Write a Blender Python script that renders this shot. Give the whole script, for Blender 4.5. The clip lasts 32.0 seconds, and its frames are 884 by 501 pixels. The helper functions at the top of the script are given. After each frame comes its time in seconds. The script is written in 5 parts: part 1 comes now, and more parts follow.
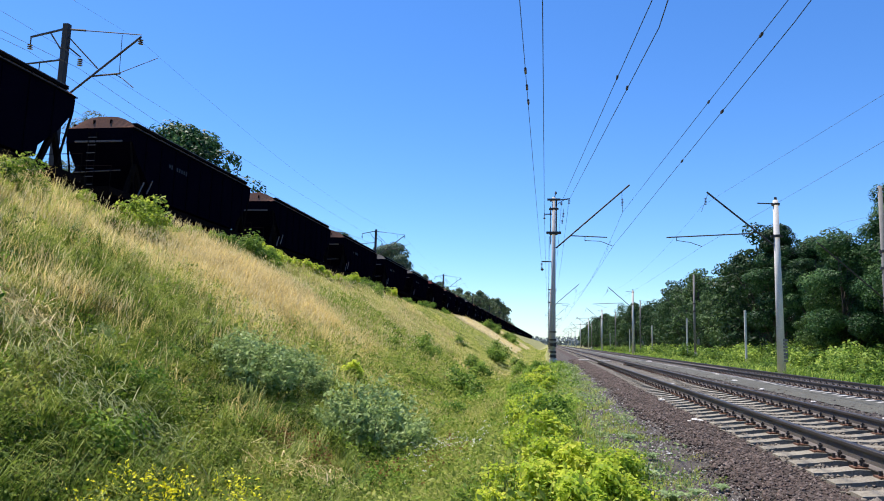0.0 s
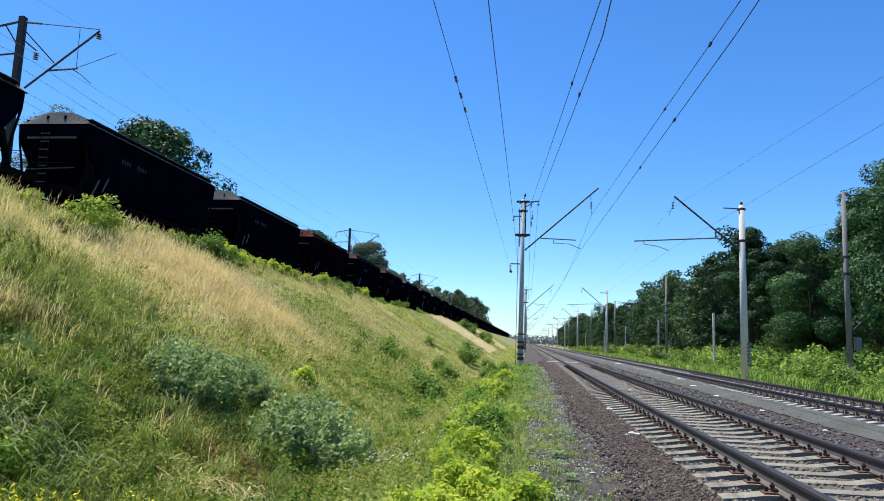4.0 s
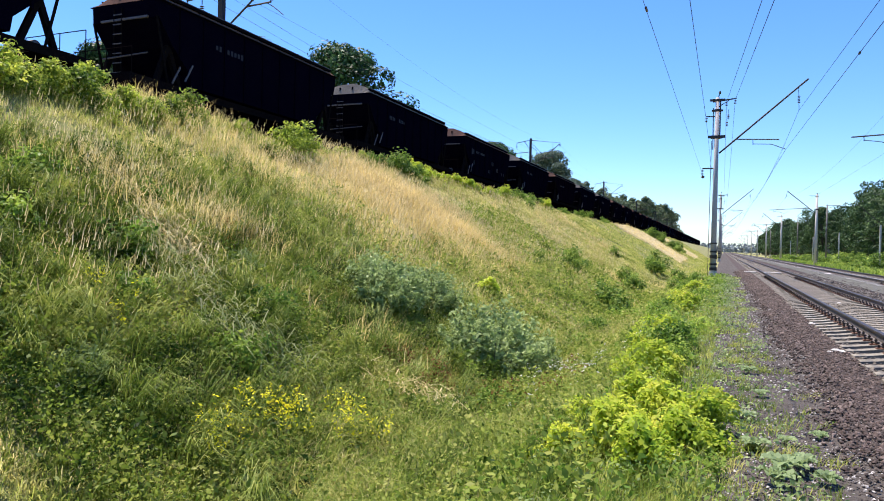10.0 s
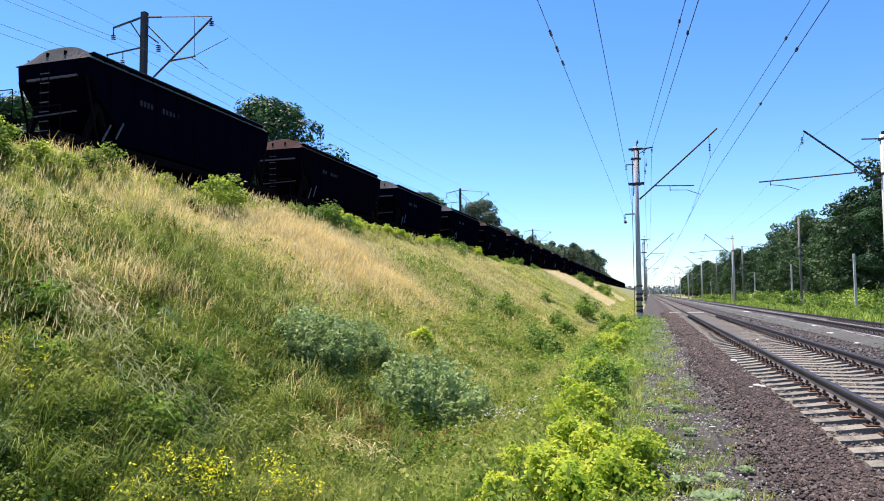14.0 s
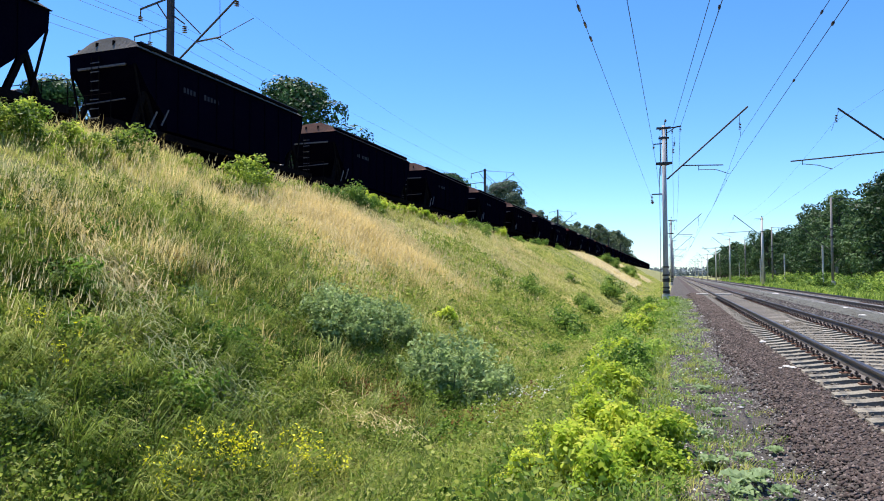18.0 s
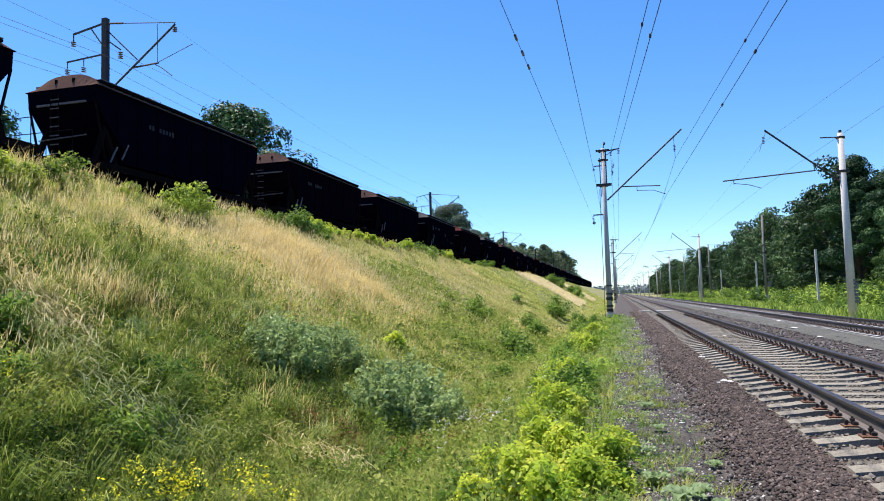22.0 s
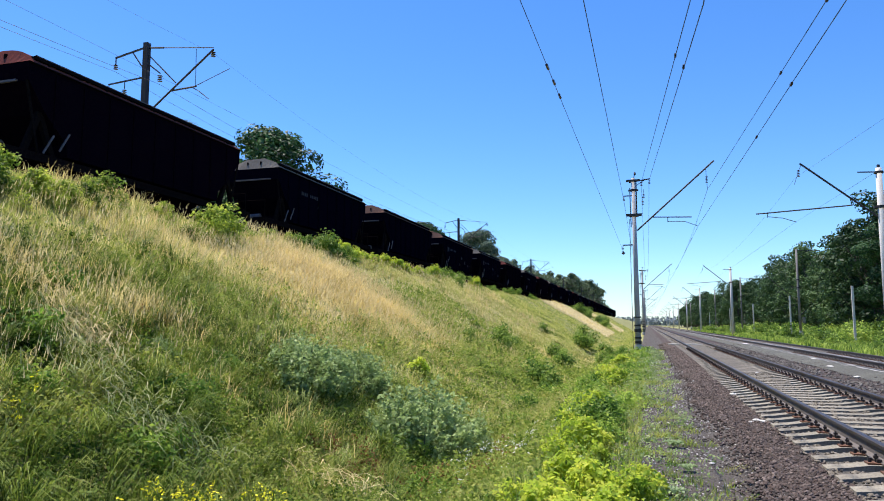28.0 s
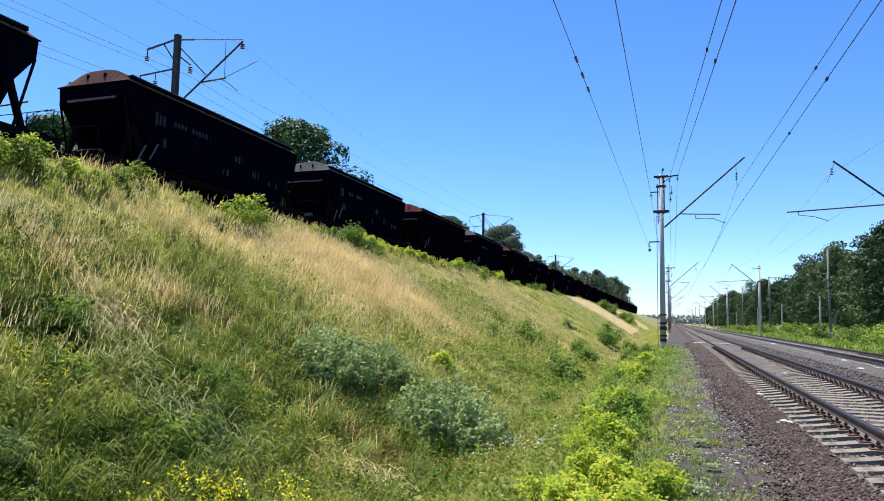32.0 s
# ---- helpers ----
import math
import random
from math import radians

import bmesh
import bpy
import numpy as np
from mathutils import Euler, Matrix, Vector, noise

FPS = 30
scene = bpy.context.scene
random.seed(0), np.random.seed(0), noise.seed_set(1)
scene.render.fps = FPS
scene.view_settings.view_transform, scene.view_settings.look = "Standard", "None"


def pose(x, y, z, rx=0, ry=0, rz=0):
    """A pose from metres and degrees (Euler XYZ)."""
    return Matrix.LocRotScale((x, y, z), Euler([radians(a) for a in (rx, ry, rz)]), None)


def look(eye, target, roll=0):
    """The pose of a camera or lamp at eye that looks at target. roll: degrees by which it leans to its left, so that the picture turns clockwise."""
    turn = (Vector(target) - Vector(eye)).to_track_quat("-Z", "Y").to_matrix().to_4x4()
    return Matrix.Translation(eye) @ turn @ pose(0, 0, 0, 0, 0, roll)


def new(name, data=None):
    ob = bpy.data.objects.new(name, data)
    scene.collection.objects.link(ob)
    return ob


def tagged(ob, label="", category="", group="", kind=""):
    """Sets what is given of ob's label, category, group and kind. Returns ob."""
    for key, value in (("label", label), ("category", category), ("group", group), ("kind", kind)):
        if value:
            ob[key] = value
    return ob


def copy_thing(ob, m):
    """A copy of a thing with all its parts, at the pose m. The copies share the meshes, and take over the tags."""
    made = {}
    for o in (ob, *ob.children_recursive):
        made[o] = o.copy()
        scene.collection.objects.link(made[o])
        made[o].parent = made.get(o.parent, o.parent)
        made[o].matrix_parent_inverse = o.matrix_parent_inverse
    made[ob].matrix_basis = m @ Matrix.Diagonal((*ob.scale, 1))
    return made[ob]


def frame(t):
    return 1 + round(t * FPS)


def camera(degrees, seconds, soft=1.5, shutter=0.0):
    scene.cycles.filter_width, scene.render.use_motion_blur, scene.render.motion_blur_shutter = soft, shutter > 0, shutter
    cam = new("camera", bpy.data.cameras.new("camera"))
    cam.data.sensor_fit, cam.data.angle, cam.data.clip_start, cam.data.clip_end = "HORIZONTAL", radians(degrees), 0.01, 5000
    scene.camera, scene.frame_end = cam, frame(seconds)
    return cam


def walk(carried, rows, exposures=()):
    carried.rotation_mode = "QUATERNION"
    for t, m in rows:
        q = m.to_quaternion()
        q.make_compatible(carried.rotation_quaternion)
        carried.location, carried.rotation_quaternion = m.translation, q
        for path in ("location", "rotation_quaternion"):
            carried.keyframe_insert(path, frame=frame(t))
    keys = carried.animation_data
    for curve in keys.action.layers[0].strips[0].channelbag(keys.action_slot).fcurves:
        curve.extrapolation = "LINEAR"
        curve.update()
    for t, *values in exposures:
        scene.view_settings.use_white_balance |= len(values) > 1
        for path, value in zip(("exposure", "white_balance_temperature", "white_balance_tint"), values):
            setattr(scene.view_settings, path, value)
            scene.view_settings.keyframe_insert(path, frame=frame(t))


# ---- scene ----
cam = camera(65.87, 32.0, 1.0)

# seconds, place, then yaw, pitch and lean of the hand-held camera
PATH = [
    (0.0, -4.041, -0.149, 0.966, 8.99, 7.55, 1.61),
    (0.5, -4.006, -0.161, 0.976, 4.65, 8.43, 1.25),
    (1.0, -4.000, -0.163, 0.981, 1.97, 8.14, 0.16),
    (1.5, -4.022, -0.169, 0.983, 1.85, 8.72, 1.41),
    (2.0, -4.016, -0.177, 0.985, 3.43, 8.52, 1.42),
    (2.5, -3.981, -0.186, 0.982, 3.09, 7.80, 0.33),
    (4.5, -3.250, 0.212, 1.272, 8.38, 7.42, 2.16),
    (5.0, -3.255, 0.201, 1.282, 8.69, 8.24, 2.03),
    (5.5, -3.232, 0.145, 1.283, 6.80, 10.05, 2.64),
    (6.0, -3.147, 0.052, 1.281, 5.50, 9.46, 2.05),
    (6.5, -3.151, 0.014, 1.278, 4.72, 7.79, 3.44),
    (7.0, -3.161, 0.021, 1.283, 9.58, 6.40, 1.73),
    (7.5, -3.094, 0.002, 1.290, 8.60, 6.30, 2.27),
    (8.0, -3.093, -0.005, 1.292, 7.65, 5.75, 1.22),
    (8.5, -3.123, -0.003, 1.293, 11.57, 5.48, 2.60),
    (9.0, -3.142, 0.000, 1.293, 12.96, 6.10, 1.86),
    (9.5, -3.168, -0.003, 1.284, 15.06, 4.97, -0.36),
    (10.0, -3.247, 0.019, 1.274, 22.34, -0.52, 1.39),
    (10.5, -3.293, 0.037, 1.272, 26.24, 0.23, 1.33),
    (11.0, -3.270, 0.057, 1.277, 23.96, 3.31, 2.01),
    (11.5, -3.200, 0.060, 1.274, 24.19, 3.88, -0.53),
    (12.0, -3.191, 0.088, 1.272, 18.83, 3.29, -0.66),
    (12.5, -3.186, 0.087, 1.263, 18.77, 1.85, -1.23),
    (13.0, -3.189, 0.075, 1.267, 18.87, 2.71, -0.61),
    (13.5, -3.206, 0.078, 1.265, 18.05, 2.88, -0.43),
    (14.0, -3.210, 0.073, 1.264, 16.77, 3.74, -0.44),
    (14.5, -3.209, 0.076, 1.260, 14.88, 4.59, -0.59),
    (16.5, -3.227, 0.105, 1.241, 16.40, 1.86, -0.76),
    (17.0, -3.229, 0.098, 1.240, 18.08, 1.77, -0.57),
    (17.5, -3.231, 0.086, 1.234, 18.68, 2.11, 0.14),
    (18.0, -3.233, 0.081, 1.235, 18.82, 2.15, -0.26),
    (18.5, -3.241, 0.079, 1.249, 19.11, 2.14, -1.07),
    (19.0, -3.229, 0.070, 1.271, 19.67, 3.21, -0.43),
    (19.5, -3.229, 0.076, 1.277, 18.78, 3.63, 0.06),
    (20.0, -3.212, 0.044, 1.269, 21.22, 4.06, -0.66),
    (20.5, -3.215, 0.020, 1.266, 21.79, 3.67, -0.59),
    (21.0, -3.206, 0.008, 1.263, 21.03, 4.26, -0.58),
    (21.5, -3.208, 0.026, 1.256, 19.25, 3.32, -1.19),
    (22.0, -3.192, 0.054, 1.266, 14.35, 4.01, -1.76),
    (22.5, -3.184, 0.071, 1.269, 15.58, 4.97, 1.12),
    (23.0, -3.210, 0.122, 1.257, 11.03, 5.10, 0.46),
    (23.5, -3.182, 0.141, 1.270, 10.37, 4.80, 0.15),
    (24.0, -3.219, 0.146, 1.272, 12.09, 4.95, 1.10),
    (24.5, -3.231, 0.131, 1.270, 13.80, 4.80, 1.25),
    (25.0, -3.240, 0.119, 1.275, 14.89, 4.85, 0.51),
    (25.5, -3.232, 0.107, 1.278, 15.51, 5.28, 0.17),
    (27.5, -3.196, 0.118, 1.292, 16.55, 6.06, -0.01),
    (28.0, -3.196, 0.122, 1.293, 16.62, 6.21, -0.10),
    (28.5, -3.200, 0.127, 1.291, 16.89, 6.43, 0.02),
    (29.0, -3.205, 0.128, 1.288, 16.92, 6.75, 0.70),
    (29.5, -3.212, 0.129, 1.283, 17.38, 6.99, 1.38),
    (30.0, -3.231, 0.127, 1.278, 17.75, 6.90, 1.63),
    (30.5, -3.228, 0.126, 1.270, 18.56, 6.71, 1.82),
    (31.0, -3.216, 0.134, 1.272, 18.53, 5.81, 1.05),
    (31.5, -3.211, 0.139, 1.276, 18.27, 5.78, 0.77),
    (32.0, -3.210, 0.138, 1.276, 18.66, 5.70, 0.99),
]


def held(x, y, z, yaw, pitch, lean):
    return pose(x, y, z, 0, 0, yaw) @ pose(0, 0, 0, 90 + pitch, 0, 0) @ pose(0, 0, 0, 0, 0, lean)


# the hand-held camera's own brightening and white balance
EXPOSURE = [(0, 0.7, 6700, 14), (1, 0.64, 6400, 9), (2, 0.64, 6400, 9), (5, 0.57, 6420, 8), (6, 0.48, 6320, 6), (7, 0.54, 6420, 8), (8, 0.6, 6450, 9), (9, 0.68, 6500, 10),
            (10, 0.92, 6750, 19), (11, 1.06, 6800, 18), (12, 0.93, 6750, 18), (14, 0.93, 6750, 18), (18, 0.86, 6550, 13), (20, 0.85, 6750, 19), (22, 0.8, 6600, 14),
            (23, 0.7, 6400, 6), (24, 0.73, 6400, 6), (25, 0.75, 6450, 8), (28, 0.75, 6600, 14), (32, 0.76, 6700, 16)]
walk(cam, [(r[0], held(*r[1:])) for r in PATH], EXPOSURE)

# ---- light ----
SUN = Vector((-0.33, 0.22, 0.90)).normalized()
world = bpy.data.worlds.new("sky")
scene.world = world
world.use_nodes = True
wn = world.node_tree.nodes
sky = wn.new("ShaderNodeTexSky")
sky.sky_type, sky.sun_disc = "NISHITA", False
sky.sun_elevation = math.asin(SUN.z)
sky.sun_rotation = math.atan2(SUN.x, SUN.y)
sky.altitude, sky.air_density, sky.dust_density, sky.ozone_density = 200, 1.0, 0.15, 3.5
clear = wn.new("ShaderNodeHueSaturation")
clear.inputs["Saturation"].default_value = 1.22
world.node_tree.links.new(sky.outputs[0], clear.inputs["Color"])
tint = wn.new("ShaderNodeMix")
tint.data_type, tint.blend_type = "RGBA", "MULTIPLY"
tint.inputs[0].default_value, tint.inputs[7].default_value = 1.0, (0.75, 0.945, 1.17, 1)
world.node_tree.links.new(clear.outputs[0], tint.inputs[6])
world.node_tree.links.new(tint.outputs[2], wn["Background"].inputs[0])
wn["Background"].inputs[1].default_value = 0.107
sun = new("sun", bpy.data.lights.new("sun", "SUN"))
sun.data.energy, sun.data.angle, sun.data.color = 5.0, radians(0.55), (1.0, 0.95, 0.86)
sun.matrix_basis = look((0, 0, 60), Vector((0, 0, 60)) - SUN)


# ---- materials ----
def material(name, rough=0.8, metal=0.0):
    m = bpy.data.materials.new(name)
    m.use_nodes = True
    b = m.node_tree.nodes["Principled BSDF"]
    b.inputs["Roughness"].default_value, b.inputs["Metallic"].default_value = rough, metal
    return m, m.node_tree.nodes, m.node_tree.links, b


def ramp(nodes, links, fac, stops):
    r = nodes.new("ShaderNodeValToRGB")
    e = r.color_ramp.elements
    while len(e) < len(stops):
        e.new(0.5)
    for k, (p, c) in zip(e, stops):
        k.position, k.color = p, (*c, 1)
    links.new(fac, r.inputs[0])
    return r.outputs[0]


def coords(nodes, links, scale=(1, 1, 1), space="Object"):
    if space == "World":
        out = nodes.new("ShaderNodeNewGeometry").outputs["Position"]
    else:
        out = nodes.new("ShaderNodeTexCoord").outputs[space]
    mp = nodes.new("ShaderNodeMapping")
    mp.inputs["Scale"].default_value = scale
    links.new(out, mp.inputs[0])
    return mp.outputs[0]


def tex_noise(nodes, links, vec, scale, detail=4.0, rough=0.6):
    n = nodes.new("ShaderNodeTexNoise")
    n.inputs["Scale"].default_value, n.inputs["Detail"].default_value, n.inputs["Roughness"].default_value = scale, detail, rough
    links.new(vec, n.inputs["Vector"])
    return n.outputs["Fac"]


def mix_rgb(nodes, links, fac, a, b, mode="MIX"):
    m = nodes.new("ShaderNodeMix")
    m.data_type, m.blend_type = "RGBA", mode
    for sock, val in ((m.inputs[0], fac), (m.inputs[6], a), (m.inputs[7], b)):
        if isinstance(val, (int, float)):
            sock.default_value = val
        elif isinstance(val, tuple):
            sock.default_value = (*val, 1)
        else:
            links.new(val, sock)
    return m.outputs[2]


def bump(nodes, links, b, height, strength=0.4, dist=0.02):
    k = nodes.new("ShaderNodeBump")
    k.inputs["Strength"].default_value, k.inputs["Distance"].default_value = strength, dist
    links.new(height, k.inputs["Height"])
    links.new(k.outputs[0], b.inputs["Normal"])


def surface(name, c1, c2, c3, rough=0.8, metal=0.0, big=0.6, fine=18.0, relief=0.3, dist=0.01, space="Object", vary=0.0):
    """A surface whose colour goes between three tones, by stains of size 1/big and by grain."""
    m, n, l, b = material(name, rough, metal)
    v = coords(n, l, space=space)
    f1, f2 = tex_noise(n, l, v, big, 5), tex_noise(n, l, v, fine, 4)
    base = ramp(n, l, f1, [(0.35, c1), (0.65, c2)])
    grain = ramp(n, l, f2, [(0.45, (0, 0, 0)), (0.7, (1, 1, 1))])
    out = mix_rgb(n, l, grain, base, c3)
    if vary:
        info = n.new("ShaderNodeObjectInfo")
        hs = n.new("ShaderNodeHueSaturation")
        mr = n.new("ShaderNodeMapRange")
        mr.inputs[3].default_value, mr.inputs[4].default_value = 1 - vary, 1 + vary
        l.new(info.outputs["Random"], mr.inputs[0])
        l.new(mr.outputs[0], hs.inputs["Value"])
        l.new(out, hs.inputs["Color"])
        out = hs.outputs[0]
    l.new(out, b.inputs["Base Color"])
    bump(n, l, b, f2, relief, dist)
    return m


def leafy(name, tones, translucent=0.35, rough=0.55, scale=0.35, gain=1.0, vary=0.0, island=0.5):
    """Leaves or blades: each island takes its own tone, the stand drifts slowly between them."""
    m, n, l, b = material(name, rough)
    geo = n.new("ShaderNodeNewGeometry")
    where = coords(n, l, space="World")
    slow, quick = tex_noise(n, l, where, scale, 2), tex_noise(n, l, where, scale * 6, 2)
    half = n.new("ShaderNodeMath")
    half.operation = "MULTIPLY_ADD"
    l.new(quick, half.inputs[0])
    half.inputs[1].default_value = 0.8
    l.new(slow, half.inputs[2])
    drift = half.outputs[0]
    add = n.new("ShaderNodeMath")
    add.operation = "MULTIPLY_ADD"
    l.new(geo.outputs["Random Per Island"], add.inputs[0])
    add.inputs[1].default_value = island
    sub = n.new("ShaderNodeMath")
    sub.operation = "MULTIPLY_ADD"
    l.new(drift, sub.inputs[0])
    sub.inputs[1].default_value, sub.inputs[2].default_value = gain, 0.48 - 0.5 * island - 0.9 * gain
    l.new(sub.outputs[0], add.inputs[2])
    k = len(tones) - 1
    col = ramp(n, l, add.outputs[0], [(0.08 + 0.84 * i / k, c) for i, c in enumerate(tones)])
    if vary:
        info, hs = n.new("ShaderNodeObjectInfo"), n.new("ShaderNodeHueSaturation")
        for sock, k0, k1 in (("Value", 1 - vary, 1 + vary), ("Hue", 0.5 + 0.05 * vary, 0.5 - 0.03 * vary)):
            mr = n.new("ShaderNodeMapRange")
            mr.inputs[3].default_value, mr.inputs[4].default_value = k0, k1
            l.new(info.outputs["Random"], mr.inputs[0])
            l.new(mr.outputs[0], hs.inputs[sock])
        l.new(col, hs.inputs["Color"])
        col = hs.outputs[0]
    l.new(col, b.inputs["Base Color"])
    b.inputs["Specular IOR Level"].default_value = 0.15
    tr = n.new("ShaderNodeBsdfTranslucent")
    l.new(col, tr.inputs[0])
    mx = n.new("ShaderNodeMixShader")
    mx.inputs[0].default_value = translucent
    l.new(b.outputs[0], mx.inputs[1])
    l.new(tr.outputs[0], mx.inputs[2])
    l.new(mx.outputs[0], n["Material Output"].inputs[0])
    return m


M_CONCRETE = surface("weathered concrete", (0.34, 0.33, 0.30), (0.46, 0.45, 0.41), (0.26, 0.25, 0.23), 0.9, big=1.2, fine=30)
M_POLE = surface("pale concrete pole", (0.52, 0.51, 0.485), (0.62, 0.61, 0.58), (0.41, 0.40, 0.38), 0.9, big=0.8, fine=25)
# Darker than M_POLE: carries the shade of the side turned to the eye.
M_POLE_GREY = surface("shaded grey concrete pole", (0.38, 0.375, 0.38), (0.49, 0.485, 0.49), (0.28, 0.275, 0.28), 0.9, big=0.8, fine=25)
M_POLE_DARK = surface("grey concrete pole", (0.16, 0.155, 0.15), (0.23, 0.225, 0.215), (0.11, 0.108, 0.10), 0.9, big=0.8, fine=25)
M_SLEEPER = surface("sleeper concrete", (0.175, 0.158, 0.122), (0.24, 0.218, 0.172), (0.11, 0.096, 0.072), 0.95, big=2.5, fine=40, vary=0.18)
M_SLEEPER_PALE = surface("pale sleeper concrete", (0.25, 0.245, 0.232), (0.34, 0.335, 0.318), (0.17, 0.165, 0.153), 0.95, big=2.5, fine=40, vary=0.18)
M_RAIL = surface("rusty rail web", (0.095, 0.083, 0.076), (0.14, 0.122, 0.112), (0.06, 0.048, 0.042), 0.75, 0.2, big=2, fine=60)
M_HEAD = surface("dull rail head", (0.036, 0.034, 0.040), (0.052, 0.049, 0.054), (0.025, 0.022, 0.024), 0.5, 0.4, big=3, fine=50, relief=0.05)
M_IRON = surface("dark painted iron", (0.028, 0.027, 0.029), (0.045, 0.042, 0.043), (0.06, 0.042, 0.033), 0.6, 0.3, big=2, fine=40)
M_RUST = surface("orange rust", (0.20, 0.075, 0.03), (0.13, 0.06, 0.035), (0.07, 0.04, 0.03), 0.85, 0.2, big=4, fine=50)
M_WIRE = surface("weathered copper wire", (0.07, 0.065, 0.06), (0.10, 0.09, 0.08), (0.05, 0.05, 0.05), 0.6, 0.4)
M_PORCELAIN = surface("brown porcelain", (0.07, 0.035, 0.025), (0.10, 0.05, 0.03), (0.05, 0.03, 0.02), 0.25, big=6, fine=60, relief=0.02)
M_BALLAST = surface("brown crushed stone", (0.040, 0.026, 0.021), (0.062, 0.042, 0.034), (0.022, 0.014, 0.012), 0.95, big=0.7, fine=22, relief=0.9, dist=0.03, space="World")
M_DUST = surface("dusty tan ballast", (0.09, 0.079, 0.062), (0.125, 0.111, 0.088), (0.06, 0.051, 0.04), 0.95, big=0.5, fine=20, relief=0.9, dist=0.03, space="World")
M_DUST_GREY = surface("dusty grey ballast", (0.19, 0.185, 0.175), (0.26, 0.255, 0.24), (0.12, 0.117, 0.11), 0.95, big=0.5, fine=20, relief=0.9, dist=0.03, space="World")
M_CHIPPINGS = surface("greenish grey chippings", (0.065, 0.067, 0.056), (0.10, 0.102, 0.085), (0.04, 0.038, 0.033), 0.95, big=0.6, fine=24, relief=0.9, dist=0.03, space="World")
M_GRAVEL = surface("grey gravel with litter", (0.052, 0.043, 0.035), (0.032, 0.026, 0.022), (0.09, 0.079, 0.066), 0.95, big=0.9, fine=26, relief=0.9, dist=0.03, space="World")


# ---- mesh helpers ----
class Shape:
    """Collects the faces of one part."""

    def __init__(self):
        self.v, self.f = [], []

    def add(self, verts, faces):
        k = len(self.v)
        self.v += [tuple(p) for p in verts]
        self.f += [tuple(i + k for i in f) for f in faces]
        return self

    def box(self, x, y, z, sx, sy, sz, m=None, bevel=0.0):
        """A box by its centre and sizes, with cut edges along its top where bevel is given."""
        a, b, c = sx / 2, sy / 2, sz / 2
        if bevel:
            e = bevel
            ring = lambda i, zz: [(-a + i, -b + i, zz), (a - i, -b + i, zz), (a - i, b - i, zz), (-a + i, b - i, zz)]
            vs = ring(e, -c) + ring(0, -c + e) + ring(0, c - e) + ring(e, c)
            fs = [(3, 2, 1, 0), (12, 13, 14, 15)]
            for r in range(3):
                for i in range(4):
                    j = (i + 1) % 4
                    fs.append((4 * r + i, 4 * r + j, 4 * r + 4 + j, 4 * r + 4 + i))
        else:
            vs = [(-a, -b, -c), (a, -b, -c), (a, b, -c), (-a, b, -c), (-a, -b, c), (a, -b, c), (a, b, c), (-a, b, c)]
            fs = [(3, 2, 1, 0), (4, 5, 6, 7), (0, 1, 5, 4), (1, 2, 6, 5), (2, 3, 7, 6), (3, 0, 4, 7)]
        m = (m or Matrix()) if m is None or isinstance(m, Matrix) else m
        return self.add([Vector((x, y, z)) + m.to_3x3() @ Vector(p) for p in vs], fs)

    def tube(self, p, q, r, r2=None, n=8, caps=True):
        p, q = Vector(p), Vector(q)
        d = (q - p).normalized()
        u = d.cross(Vector((0, 0, 1)) if abs(d.z) < 0.95 else Vector((1, 0, 0))).normalized()
        w = d.cross(u)
        r2 = r if r2 is None else r2
        ring = [u * math.cos(2 * math.pi * i / n) + w * math.sin(2 * math.pi * i / n) for i in range(n)]
        vs = [p + k * r for k in ring] + [q + k * r2 for k in ring]
        fs = [(i, (i + 1) % n, n + (i + 1) % n, n + i) for i in range(n)]
        if caps:
            fs += [tuple(range(n))[::-1], tuple(range(n, 2 * n))]
        return self.add(vs, fs)

    def beam(self, p, q, w, h):
        """A bar of square section from p to q."""
        p, q = Vector(p), Vector(q)
        d = (q - p).normalized()
        u = d.cross(Vector((0, 0, 1)) if abs(d.z) < 0.95 else Vector((0, 1, 0))).normalized() * (w / 2)
        k = d.cross(u).normalized() * (h / 2)
        vs = [e + a * u + b * k for e in (p, q) for a, b in ((-1, -1), (1, -1), (1, 1), (-1, 1))]
        return self.add(vs, [(3, 2, 1, 0), (4, 5, 6, 7), (0, 1, 5, 4), (1, 2, 6, 5), (2, 3, 7, 6), (3, 0, 4, 7)])

    def lathe(self, cx, cy, rings, n=10):
        """rings: (z, radius) from below."""
        vs, fs = [], []
        for z, r in rings:
            vs += [(cx + r * math.cos(2 * math.pi * i / n), cy + r * math.sin(2 * math.pi * i / n), z) for i in range(n)]
        for k in range(len(rings) - 1):
            for i in range(n):
                j = (i + 1) % n
                fs.append((k * n + i, k * n + j, k * n + n + j, k * n + n + i))
        fs += [tuple(range(n))[::-1], tuple(range(len(vs) - n, len(vs)))]
        return self.add(vs, fs)

    def prism(self, outline, y0, y1):
        """An outline in x and z, swept along y."""
        n = len(outline)
        vs = [(x, y0, z) for x, z in outline] + [(x, y1, z) for x, z in outline]
        fs = [(i, (i + 1) % n, n + (i + 1) % n, n + i) for i in range(n)] + [tuple(range(n))[::-1], tuple(range(n, 2 * n))]
        return self.add(vs, fs)

